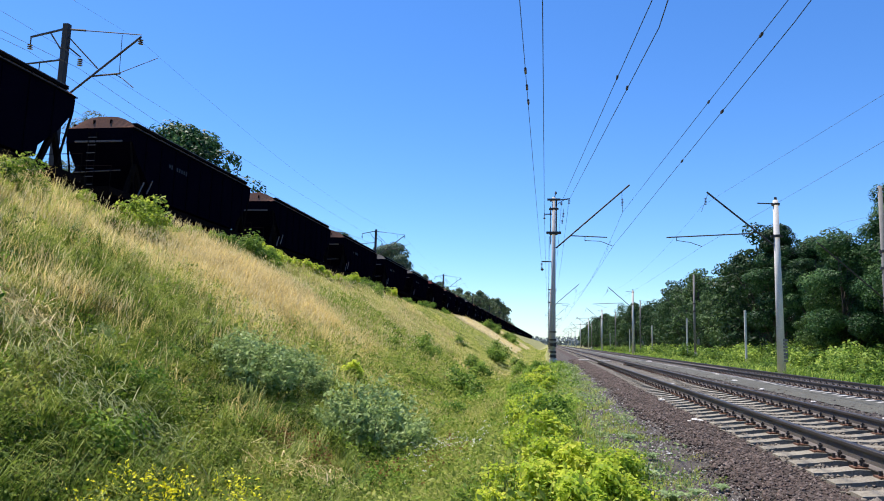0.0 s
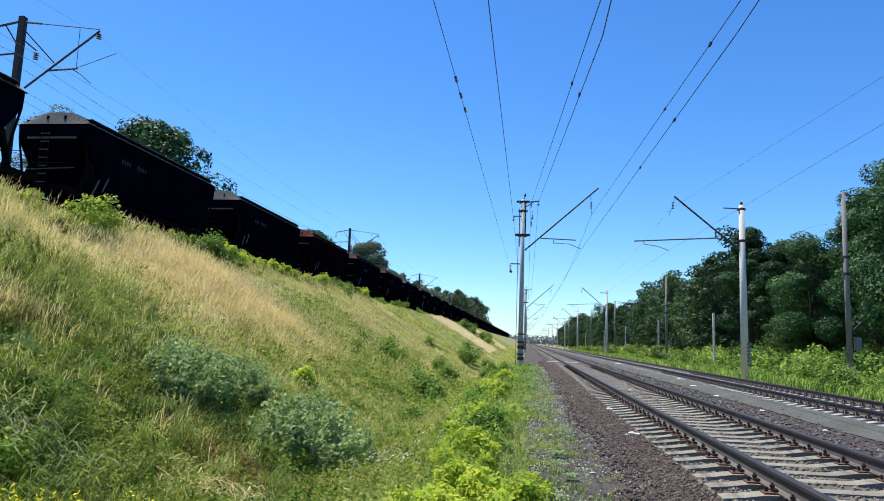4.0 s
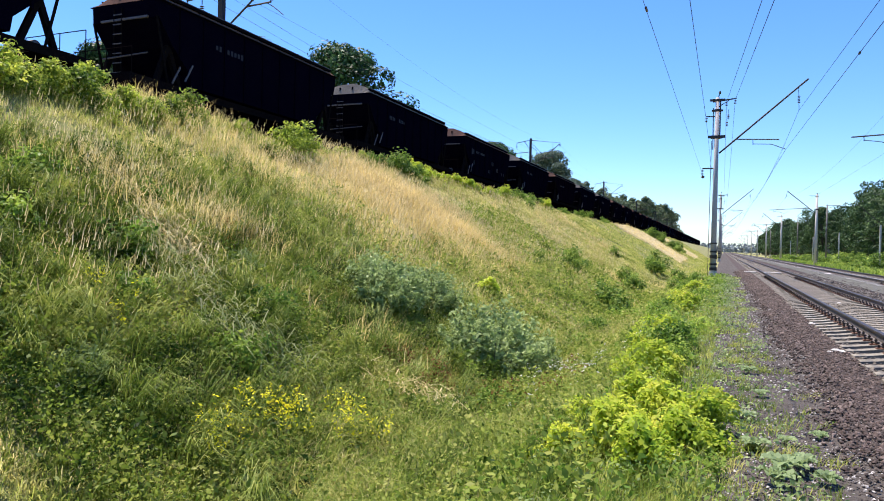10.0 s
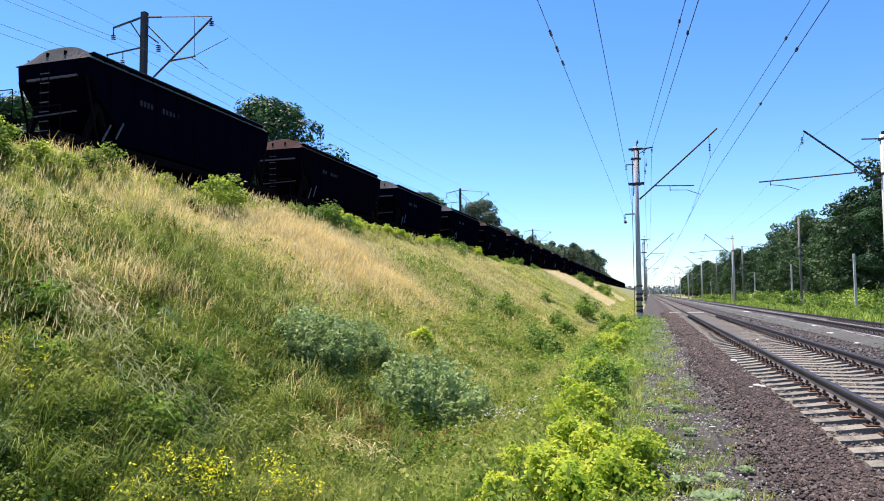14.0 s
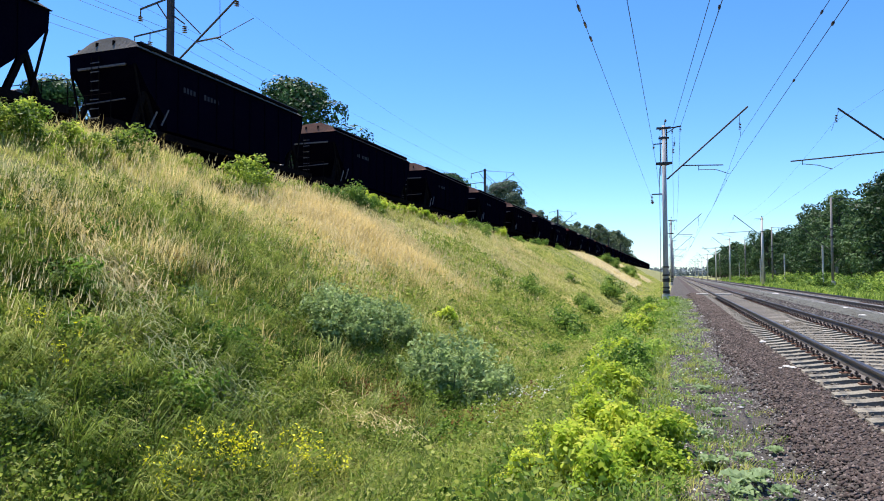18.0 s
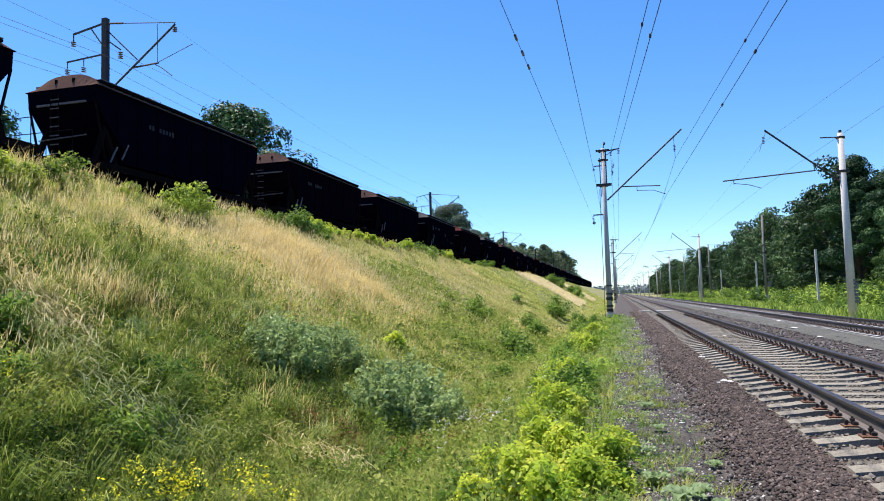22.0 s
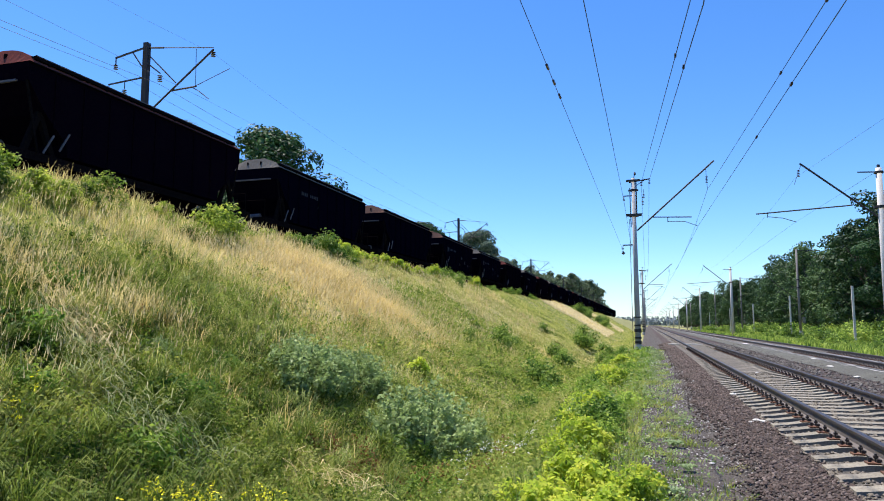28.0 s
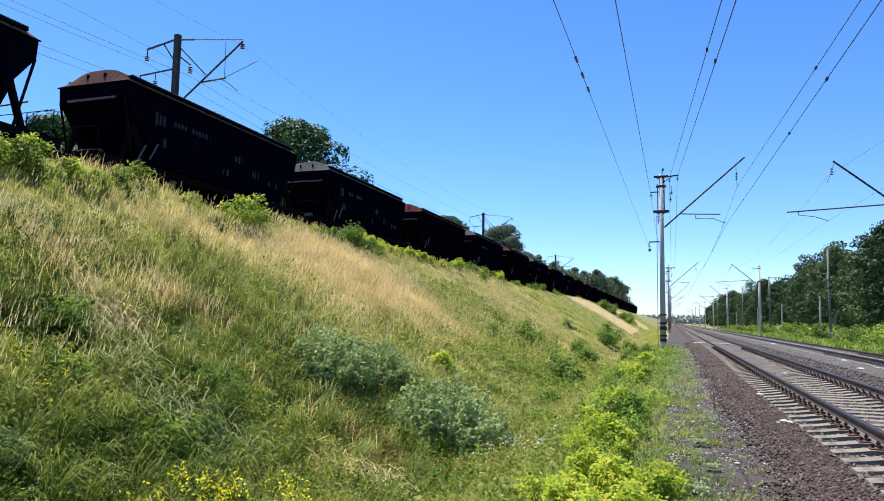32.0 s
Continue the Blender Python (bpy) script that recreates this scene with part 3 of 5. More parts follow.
NUMBER = [(-3.2, 3.05, 0.75, 0.22), (-2.2, 3.05, 1.2, 0.22), (-1.3, 2.55, 0.3, 0.18)]
PATCHY = NUMBER + [(-4.2, 3.0, 0.6, 0.5), (0.6, 2.6, 0.7, 0.35), (1.9, 2.2, 0.6, 0.4), (-0.2, 1.9, 0.5, 0.3), (3.2, 2.0, 0.8, 0.3), (-4.0, 2.2, 0.5, 0.4)]
KINDS = [
    hopper_wagon("shade-dark hopper wagon with a grey roof", M_BODY, M_ROOF_GREY, False, NUMBER, 1),
    hopper_wagon("shade-dark hopper wagon with a rusty roof", M_BODY, M_ROOF_RUST, True, NUMBER[:2], 2),
    hopper_wagon("shade-dark red-brown hopper wagon with a red-brown roof", M_BODY_RED, M_ROOF_RED, False, [], 3),
    hopper_wagon("shade-dark hopper wagon with faded pale markings", M_BODY, M_ROOF_GREY, False, PATCHY, 4),
    hopper_wagon("shade-dark hopper wagon with an end ladder and grey roof", M_BODY, M_ROOF_GREY, True, NUMBER, 5),
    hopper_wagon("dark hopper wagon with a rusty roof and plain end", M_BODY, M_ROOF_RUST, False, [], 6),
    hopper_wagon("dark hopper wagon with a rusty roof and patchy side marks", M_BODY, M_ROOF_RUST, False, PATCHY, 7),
    hopper_wagon("shade-dark red-brown hopper wagon with an end ladder", M_BODY_RED, M_ROOF_RUST, True, NUMBER, 8),
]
ORDER = {0: 1, 1: 1, 2: 1, 3: 5, 4: 1, 5: 4, 6: 0, 7: 2, 8: 1, 9: 1, 10: 4, 11: 6, 12: 4, 13: 7, 14: 4, 15: 4, 16: 1, 17: 1, 18: 1, 19: 7, 20: 5,
         21: 3, 22: 2, 23: 0, 24: 5, 25: 6, 26: 3, 27: 2, 28: 0}
N_WAGONS = 50
WAGONS, used = [], set()
for k in range(N_WAGONS):
    kind_ = ORDER.get(k, (k * 7 + k // 3) % 6)
    if kind_ in used:
        WAGONS.append(copy_thing(KINDS[kind_], pose(TU, 0, ZU)))
    else:
        used.add(kind_)
        WAGONS.append(KINDS[kind_])


def train_y(t, k):
    """Where the middle of wagon k stands: the train slows down a little on its way."""
    return 0.000173 * t ** 3 + 0.00346 * t ** 2 - 11.066 * t - 4.84 + 14.72 * k + HALF_L


def motions():
    for k, w in enumerate(WAGONS):
        walk(w, [(t, pose(TU, train_y(t, k), ZU)) for t in range(0, 33, 2)])


# ---- masts and wires ----
# Navy-dark base colour holds the shade of the side turned from the sun.
M_MAST = surface("weathered mast in shade tones", (0.024, 0.023, 0.032), (0.036, 0.034, 0.042), (0.018, 0.016, 0.02), 0.85, big=1.0, fine=25)

def insulator(s, x, y, z, n=4, r=0.09, step=0.09):
    """A string of n porcelain discs that hangs from (x, y, z)."""
    for i in range(n):
        zz = z - 0.05 - step * i
        s.lathe(x, y, [(zz - 0.05, r * 0.35), (zz - 0.03, r), (zz, r * 0.4)], 8)
    return s


def sagging(p, q, sag, n=14):
    p, q = Vector(p), Vector(q)
    return [p.lerp(q, i / n) - Vector((0, 0, 4 * sag * (i / n) * (1 - i / n))) for i in range(n + 1)]


def left_mast(y, label="tall concrete mast with a cantilever over the near track", banded=True):
    m = thing("catenary_mast", label, "catenary mast", "masts beside the near track", at=pose(-3.75, y, -0.6))
    part("pole", Shape().tube((0, 0, -0.3), (0, 0, 11.1), 0.185, 0.11, n=14), M_POLE_GREY, m, smooth=True)
    for z, r in ((8.62, 0.22), (10.25, 0.18)):
        part("collar", Shape().tube((0, 0, z), (0, 0, z + 0.14), r, n=12).box(0, 0, z + 0.07, 0.62, 0.16, 0.10), M_IRON, m)
    part("top_arm", Shape().beam((-0.25, 0, 10.85), (1.05, 0, 11.0), 0.07, 0.07).beam((0, 0, 10.5), (0.7, 0, 10.95), 0.04, 0.04), M_IRON, m)
    part("left_arm", Shape().beam((-0.62, 0, 9.98), (0.2, 0, 9.98), 0.06, 0.06), M_IRON, m)
    part("low_arm", Shape().beam((-0.75, 0, 6.85), (0.1, 0, 6.85), 0.07, 0.07), M_IRON, m)
    part("cantilever", Shape().tube((0.16, 0, 7.75), (4.82, 0, 11.9), 0.05, n=8), M_IRON, m)
    part("stay", Shape().tube((1.05, 0, 8.56), (3.4, 0, 8.46), 0.035, n=6), M_IRON, m)
    part("steady_arm", Shape().tube((2.0, 0, 8.48), (2.0, 0, 8.2), 0.02, n=5).tube((2.0, 0, 8.25), (3.0, 0, 8.2), 0.02, n=5).tube((3.0, 0, 8.2), (3.72, 0, 7.9), 0.02, n=5), M_IRON, m)
    for x, z, n in ((0.5, 10.86, 3), (0.98, 10.95, 3), (-0.6, 9.95, 3), (-0.75, 6.82, 4)):
        part("insulator", insulator(Shape(), x, 0, z, n), M_PORCELAIN, m)
    part("insulator", insulator(Shape().tube((4.33, 0, 11.4), (4.38, 0, 10.1), 0.015, n=5), 4.36, 0, 11.0, 5), M_PORCELAIN, m)
    part("conductor_drop", Shape().tube((-0.2, 0.1, 8.0), (-0.22, 0.1, 10.5), 0.03, n=5).tube((-0.30, 0, 0.2), (-0.28, 0, 8.5), 0.018, n=5), M_IRON, m)
    part("top_pin", Shape().tube((0.02, 0, 11.0), (0.10, 0, 11.32), 0.03, n=6).lathe(0.12, 0, [(11.3, 0.04), (11.38, 0.08), (11.5, 0.03)], 8), M_IRON, m)
    part("crossbar", Shape().box(0, -0.16, 10.92, 0.85, 0.09, 0.13).box(0, -0.18, 8.72, 0.95, 0.10, 0.16), M_IRON, m)
    part("side_pipe", Shape().tube((0.17, -0.05, 8.7), (0.17, -0.05, 10.9), 0.045, n=6), M_IRON, m)
    for x, z in ((0.62, 10.1), (0.55, 9.65)):
        part("hanging_insulator", insulator(Shape().tube((x, 0, z + 0.25), (x, 0, z - 0.35), 0.012, n=5), x, 0, z, 3, 0.085), M_PORCELAIN, m)
    part("arm_fitting", Shape().lathe(-0.72, 0, [(6.25, 0.02), (6.32, 0.10), (6.37, 0.10), (6.44, 0.02)], 8), M_PORCELAIN, m)
    if banded:
        for z, h in ((0.72, 0.16), (1.02, 0.10), (1.42, 0.20), (1.78, 0.10), (2.3, 0.07)):
            part("band", Shape().tube((0, 0, z), (0, 0, z + h), 0.215, n=12).box(0.15, -0.12, z + h / 2, 0.13, 0.13, h * 1.3), M_IRON, m)
        part("equipment_sleeve", Shape().tube((0, 0, 0.1), (0, 0, 0.65), 0.24, n=12), M_POLE, m)
    return m


def right_mast(y, box=True):
    m = thing("catenary_mast", "pale concrete mast with a cantilever over the middle track", "catenary mast", "masts beside the middle track", at=pose(9.52, y, -0.6))
    part("pole", Shape().tube((0, 0, -0.3), (0, 0, 10.6), 0.24, 0.15, n=14), M_POLE, m, smooth=True)
    part("cap", Shape().tube((0, 0, 10.6), (0, 0, 10.78), 0.08, n=10).tube((0, 0, 10.28), (0, 0, 10.4), 0.24, n=12), M_IRON, m)
    part("collar", Shape().tube((0, 0, 8.30), (0, 0, 8.46), 0.24, n=12).box(0, 0, 8.38, 0.7, 0.2, 0.1), M_IRON, m)
    part("top_arm", Shape().beam((-1.05, 0, 10.42), (0.1, 0, 10.36), 0.06, 0.06), M_IRON, m)
    part("cantilever", Shape().tube((-0.2, 0, 7.85), (-3.97, 0, 11.13), 0.055, n=8), M_IRON, m)
    part("stay", Shape().tube((-1.4, 0, 8.55), (-6.4, 0, 8.28), 0.04, n=6), M_IRON, m)
    part("steady_arm", Shape().tube((-5.8, 0, 8.3), (-5.8, 0, 8.05), 0.02, n=5).tube((-5.8, 0, 8.1), (-5.0, 0, 7.98), 0.02, n=5).tube((-5.0, 0, 7.98), (-4.3, 0, 7.72), 0.02, n=5), M_IRON, m)
    part("insulator", insulator(Shape().tube((-3.9, 0, 11.05), (-4.3, 0, 9.9), 0.012, n=5), -4.05, 0, 10.8, 5), M_PORCELAIN, m)
    if box:
        for i in range(7):
            part("sleeve_ring", Shape().tube((0.17, -0.05, 0.9 + 0.2 * i), (0.17, -0.05, 1.04 + 0.2 * i), 0.19, n=10), M_POLE_DARK, m, "grey ring of the sleeve at the foot")
    return m


def back_mast(y, arm=1):
    m = thing("catenary_mast", "grey concrete mast standing in shrubs before the forest", "catenary mast", "masts before the forest", at=pose(15.3, y, -0.8))
    part("pole", Shape().tube((0, 0, -0.3), (0, 0, 11.6), 0.17, 0.12, n=12), M_POLE_DARK, m, smooth=True)
    part("top_arm", Shape().beam((-0.2, 0, 11.45), (2.6, 0, 11.35), 0.07, 0.07).beam((0, 0, 10.8), (1.6, 0, 11.4), 0.05, 0.05), M_IRON, m)
    for z in (7.6, 6.6):
        part("collar", Shape().tube((0, 0, z), (0, 0, z + 0.15), 0.24, n=10), M_IRON, m)
    part("cantilever", Shape().tube((-0.1, 0, 4.9), (-3.6, 0, 8.2), 0.04, n=6), M_IRON, m)
    part("bracket", Shape().beam((0, 0, 4.4), (0.9, 0, 4.35), 0.06, 0.06).beam((0.1, 0, 3.2), (0.75, 0, 3.9), 0.1, 0.1), M_IRON, m)
    part("equipment_box", Shape().box(0.42, -0.1, 2.6, 0.30, 0.3, 0.75, bevel=0.03), M_POLE_DARK, m)
    part("foot_sleeve", Shape().tube((0, 0, 0.3), (0, 0, 1.2), 0.27, n=10), M_POLE, m)
    return m


def upper_mast(y):
    m = thing("catenary_mast", "shade-dark steel-grey mast with cantilever and feeder arms behind the train", "catenary mast", "masts on the embankment", at=pose(-25.7, y, 4.9))
    part("pole", Shape().box(0, 0, 4.9, 0.25, 0.25, 9.86), M_MAST, m)
    part("cantilever", Shape().tube((0.45, 0, 6.55), (3.72, 0, 9.08), 0.045, n=8), M_IRON, m)
    part("tie_rod", Shape().tube((0.15, 0, 9.58), (3.72, 0, 9.16), 0.022, n=6).tube((0.2, 0, 9.575), (0.95, 0, 9.49), 0.045, n=6).tube((0.15, 0, 9.2), (1.72, 0, 7.68), 0.03, n=6), M_IRON, m)
    part("stay", Shape().tube((1.45, 0, 7.32), (2.85, 0, 7.40), 0.04, n=6).tube((2.8, 0, 7.4), (2.78, 0, 9.2), 0.014, n=5).tube((2.8, 0, 7.42), (4.6, 0, 8.05), 0.016, n=5), M_IRON, m)
    part("steady_arm", Shape().tube((2.6, 0, 7.38), (3.0, 0, 7.15), 0.02, n=5).tube((3.0, 0, 7.15), (3.55, 0, 6.72), 0.02, n=5), M_IRON, m)
    part("feeder_arm", Shape().beam((-1.8, 0, 9.3), (-0.1, 0, 9.62), 0.07, 0.07).beam((-1.78, 0, 9.3), (-1.78, 0, 8.95), 0.04, 0.04).beam((-0.8, 0, 9.45), (-0.17, 0, 8.6), 0.05, 0.05), M_IRON, m)
    part("front_arm", Shape().beam((0.15, 0, 8.75), (0.82, 0, 8.25), 0.05, 0.06), M_IRON, m)
    part("low_arm", Shape().beam((-2.15, 0, 8.0), (-0.1, 0, 8.15), 0.06, 0.06).beam((-1.2, 0, 8.05), (-1.2, 0, 7.7), 0.03, 0.03).beam((-2.12, 0, 8.0), (-2.12, 0, 7.7), 0.03, 0.03), M_IRON, m)
    for x, z, n in ((-1.78, 9.0, 3), (0.82, 8.2, 4), (-1.2, 7.7, 3), (-2.12, 7.7, 3), (3.7, 9.0, 3)):
        part("insulator", insulator(Shape(), x, 0, z, n, 0.12), M_PORCELAIN, m)
    return m


LEFT_Y = [44.3, 119.5, 190, 260, 330, 400]
RIGHT_Y = [43.1, 114.6, 180, 240, 300, 360, 420, 480]
for i, y in enumerate(LEFT_Y):
    left_mast(y, banded=i < 2)
for i, y in enumerate(RIGHT_Y):
    right_mast(y, i < 2)
for i, y in enumerate([42.9, 95.8, 150.7, 206, 262, 318]):
    back_mast(y)
UP_Y = [-30.5, 26.2, 82.9, 139.6, 196.3, 253.0, 310]
for y in UP_Y:
    upper_mast(y)
for x, y, h in ((13.0, 63.3, 5.1), (13.0, 89.0, 5.3), (13.0, 118.2, 5.2), (13.0, 150, 5.2), (12.4, 190, 5)):
    p = thing("cable_post", "short plain concrete post in the shrubs", "post", "posts beside the far track", at=pose(x, y, -0.7))
    part("post", Shape().beam((0, 0, -0.2), (0, 0, h), 0.16, 0.16), M_POLE, p)


def wire(label, pts, r=0.008):
    o = new("overhead_wire", Shape().line(pts, r).mesh("overhead_wire", M_WIRE))
    return tagged(o, label, "overhead wire", "overhead wires")


def span_wire(label, x, z, ys, sag, r, dx=0.0):
    pts = []
    for i, (a, b) in enumerate(zip(ys, ys[1:])):
        e0, e1 = (dx if i % 2 else -dx), (-dx if i % 2 else dx)
        pts += sagging((x + e0, a, z), (x + e1, b, z), sag)[(1 if i else 0):]
    return wire(label, pts, r)


LY = [-28.0] + LEFT_Y
RY = [-28.0] + RIGHT_Y


def run_wire(label, low, at_mast, masts, sag, r):
    """A wire from a mast behind the eye, over its low point (x, z) near y = 12, to the first mast ahead and on along the row."""
    x, z = at_mast
    pts = [Vector((2 * low[0] - x, -24, z)), Vector((low[0], 12, low[1]))] + sagging((x, masts[0], z), (x, masts[1], z), sag)
    for a, b in zip(masts[1:], masts[2:]):
        pts += sagging((x, a, z), (x, b, z), sag)[1:]
    return wire(label, pts, r)


run_wire("messenger wire over the near track", (0.4, 7.5), (0.62, 9.5), LEFT_Y, 1.2, 0.010)
run_wire("contact wire over the near track", (0.2, 6.7), (0.0, 7.28), LEFT_Y, 0.12, 0.010)
run_wire("messenger wire over the middle track", (6.2, 8.3), (5.3, 9.7), RIGHT_Y, 1.2, 0.006)
run_wire("contact wire over the middle track", (5.6, 7.0), (5.15, 7.1), RIGHT_Y, 0.12, 0.006)
run_wire("feeder wire on the mast tops", (-2.1, 7.5), (-3.25, 10.2), LEFT_Y, 1.0, 0.010)
run_wire("second feeder wire on the mast tops", (-2.1, 6.7), (-2.78, 10.3), LEFT_Y, 1.0, 0.010)
run_wire("feeder wire on the upper mast arms", (-4.2, 7.7), (-4.35, 9.1), LEFT_Y, 0.6, 0.010)
wire("thin line wire to the low mast arm", [Vector((-4.28, -24, 3.75)), Vector((-4.4, 12, 4.9)), Vector((-4.5, 44.3, 5.95))], 0.0045)
for a, b in zip(LY[:3], LY[1:4]):
    if a < 0:
        continue
    for i in range(1, 9):
        f = i / 9
        y = a + (b - a) * f
        tagged(new("dropper_wire", Shape().tube((0.62, y, 9.45 - 5.2 * f * (1 - f)), (0.0, y, 7.28 - 0.48 * f * (1 - f)), 0.005, n=3).mesh("dropper_wire", M_WIRE)),
               "thin dropper between messenger and contact wire", "overhead wire", "droppers")
for x, y, z in ((-4.39, 9.2, 4.81), (-4.39, 9.9, 4.833), (-4.39, 10.6, 4.855)):
    tagged(new("wire_insulator", Shape().tube((x, y - 0.09, z - 0.003), (x, y + 0.09, z + 0.003), 0.02, n=8).mesh("wire_insulator", M_PORCELAIN)),
           "small brown insulator set into a thin wire", "insulator", "wire insulators")
for x, y, z in ((0.42, 14.6, 7.66), (0.45, 19.6, 7.97), (-2.3, 17.5, 7.96), (-2.2, 16.2, 7.17), (0.17, 17.0, 6.79), (0.14, 22.0, 6.88)):
    tagged(new("wire_clamp", Shape().box(x, y, z, 0.05, 0.16, 0.07, bevel=0.012).mesh("wire_clamp", M_IRON)), "dark clamp on an overhead wire", "clamp", "wire clamps")
UY = UP_Y
span_wire("messenger wire over the upper track", -21.95, 13.75, UY, 1.2, 0.0045)
span_wire("contact wire over the upper track", -22.2, 11.55, UY, 0.12, 0.006)
span_wire("feeder wire behind the upper masts", -27.48, 13.5, UY, 1.0, 0.009)
span_wire("feeder wire before the upper masts", -24.88, 12.6, UY, 1.0, 0.009)
span_wire("lower feeder wire behind the upper masts", -26.9, 12.2, UY, 0.9, 0.009)
span_wire("outer feeder wire behind the upper masts", -27.82, 12.2, UY, 0.9, 0.009)
BY = [-12, 42.9, 95.8, 150.7, 206, 262]
span_wire("messenger wire over the far track", 13.2, 8.6, BY, 1.2, 0.005)
span_wire("feeder wire on the back masts", 17.6, 10.4, BY, 0.9, 0.005)


# ---- plants ----
M_LEAF = leafy("broad tree leaves", [(0.006, 0.022, 0.009), (0.020, 0.060, 0.021), (0.046, 0.112, 0.036), (0.085, 0.17, 0.054)], 0.22, scale=0.22, gain=1.5, vary=0.35, island=0.35)
M_SCRUB = leafy("light scrub leaves", [(0.04, 0.095, 0.016), (0.15, 0.255, 0.042), (0.37, 0.47, 0.10)], 0.45, scale=0.5, gain=1.9, vary=0.38)
# Distance haze is mixed into these leaf tones.
M_LEAF_FAR = leafy("tree leaves with haze tint", [(0.07, 0.11, 0.055), (0.10, 0.14, 0.07), (0.13, 0.17, 0.08)], 0.35)
M_SHRUB = leafy("fresh shrub leaves", [(0.07, 0.16, 0.02), (0.19, 0.31, 0.045), (0.34, 0.45, 0.08)], 0.5, scale=0.6, gain=1.6, vary=0.25)
M_YELLOW = leafy("bright yellow-green leaves", [(0.26, 0.40, 0.04), (0.48, 0.57, 0.06), (0.74, 0.71, 0.13)], 0.55, scale=1.0, gain=1.2, vary=0.15, island=0.4)
M_CREST = leafy("crest shrub leaves", [(0.075, 0.145, 0.02), (0.26, 0.36, 0.048), (0.54, 0.58, 0.10)], 0.5, scale=0.9, gain=1.5, vary=0.3)
M_BUSH = leafy("dark slope shrub leaves", [(0.05, 0.115, 0.018), (0.155, 0.265, 0.042), (0.34, 0.43, 0.085)], 0.45, scale=0.8, gain=1.5, vary=0.2)
M_WORMWOOD = leafy("grey-green wormwood leaves", [(0.10, 0.15, 0.05), (0.29, 0.395, 0.145), (0.52, 0.62, 0.28)], 0.45, scale=1.2, gain=1.2, island=0.4)
M_BARK = surface("grey-brown bark", (0.055, 0.046, 0.038), (0.085, 0.072, 0.06), (0.035, 0.03, 0.024), 0.95, big=2, fine=20, relief=0.8)


def leaf_cloud(rng, centres, radii, count, size, flat=0.75, up=0.35, core=0.45, order=0.6):
    """Leaf quads round clump centres, thicker towards the clumps' outsides."""
    which = rng.randint(0, len(centres), count)
    d = rng.normal(size=(count, 3))
    d /= np.linalg.norm(d, axis=1)[:, None]
    r = radii[which] * rng.uniform(core, 1.15, count) ** 0.6
    c = centres[which] + d * r[:, None] * np.array([1, 1, flat])
    nrm = d * order + rng.normal(size=(count, 3)) * (1.2 - order) + np.array([0, 0, up])
    nrm /= np.linalg.norm(nrm, axis=1)[:, None]
    a = np.cross(nrm, rng.normal(size=(count, 3)))
    a /= np.linalg.norm(a, axis=1)[:, None]
    b = np.cross(nrm, a)
    s = size * rng.uniform(0.55, 1.25, count)[:, None]
    v = np.stack([c - a * s, c - b * s * 0.55 + nrm * s * 0.15, c + a * s, c + b * s * 0.55 + nrm * s * 0.15], 1)
    return v.reshape(-1, 3), np.arange(count * 4).reshape(-1, 4)


def tree_parts(seed, height, width, leaves, leaf, low=0.15, clumps=34, puff=(0.12, 0.25)):
    rng = np.random.RandomState(seed)
    wood = Shape()
    top = height * 0.72
    lean = rng.uniform(-0.4, 0.4, 2)
    pts = [Vector((lean[0] * (i / 5) ** 2, lean[1] * (i / 5) ** 2, top * i / 5)) for i in range(6)]
    r0 = height * 0.016 + 0.06
    for i in range(5):
        wood.tube(pts[i], pts[i + 1], r0 * (1 - i * 0.17), r0 * (1 - (i + 1) * 0.17), n=7, caps=False)
    cs, rs = [], []
    for k in range(clumps):
        f = rng.uniform(low, 1) ** 0.85
        z = height * (0.10 + 0.84 * f)
        spread = width * 0.5 * (math.sin(math.pi * min(1, 0.18 + 0.80 * f)) ** 0.7) * rng.uniform(0.45, 1.12)
        ang = rng.uniform(0, 6.283)
        c = Vector((spread * math.cos(ang), spread * math.sin(ang), z))
        cs.append(c)
        rs.append(width * rng.uniform(*puff))
        if k % 2 == 0:
            base = pts[min(4, int(5 * max(0.15, f - 0.2)))]
            wood.tube(base, base.lerp(c, 0.85), r0 * 0.35, r0 * 0.1, n=5, caps=False)
    v, f = leaf_cloud(rng, np.array(cs), np.array(rs), leaves, leaf, 0.66, 0.25, 0.62, 0.85)
    return wood, v, f


def tree_kind(seed, height, width, leaves, leaf, mat, label, group, low=0.15, name="broadleaf_tree", clumps=34, puff=(0.12, 0.25)):
    wood, v, f = tree_parts(seed, height, width, leaves, leaf, low, clumps, puff)
    t = thing(name, label, "tree" if name.endswith("tree") else "shrub", group)
    part("trunk", wood, M_BARK, t)
    part("crown", cloud_mesh("crown", v, f, mat), None, t)
    return t


def scatter(kinds, places, rng):
    """Puts the kinds, first themselves and then their copies, at (x, y, scale)."""
    fresh = list(kinds)
    for i, (x, y, s) in enumerate(places):
        k = kinds[rng.randrange(len(kinds))]
        if fresh:
            k = fresh.pop(0)
            ob = k
        else:
            ob = copy_thing(k, Matrix())
        ob.matrix_basis = pose(x, y, float(land(x, y)) - 0.1, 0, 0, rng.uniform(0, 360)) @ Matrix.Diagonal((s, s, s * rng.uniform(0.92, 1.08), 1))


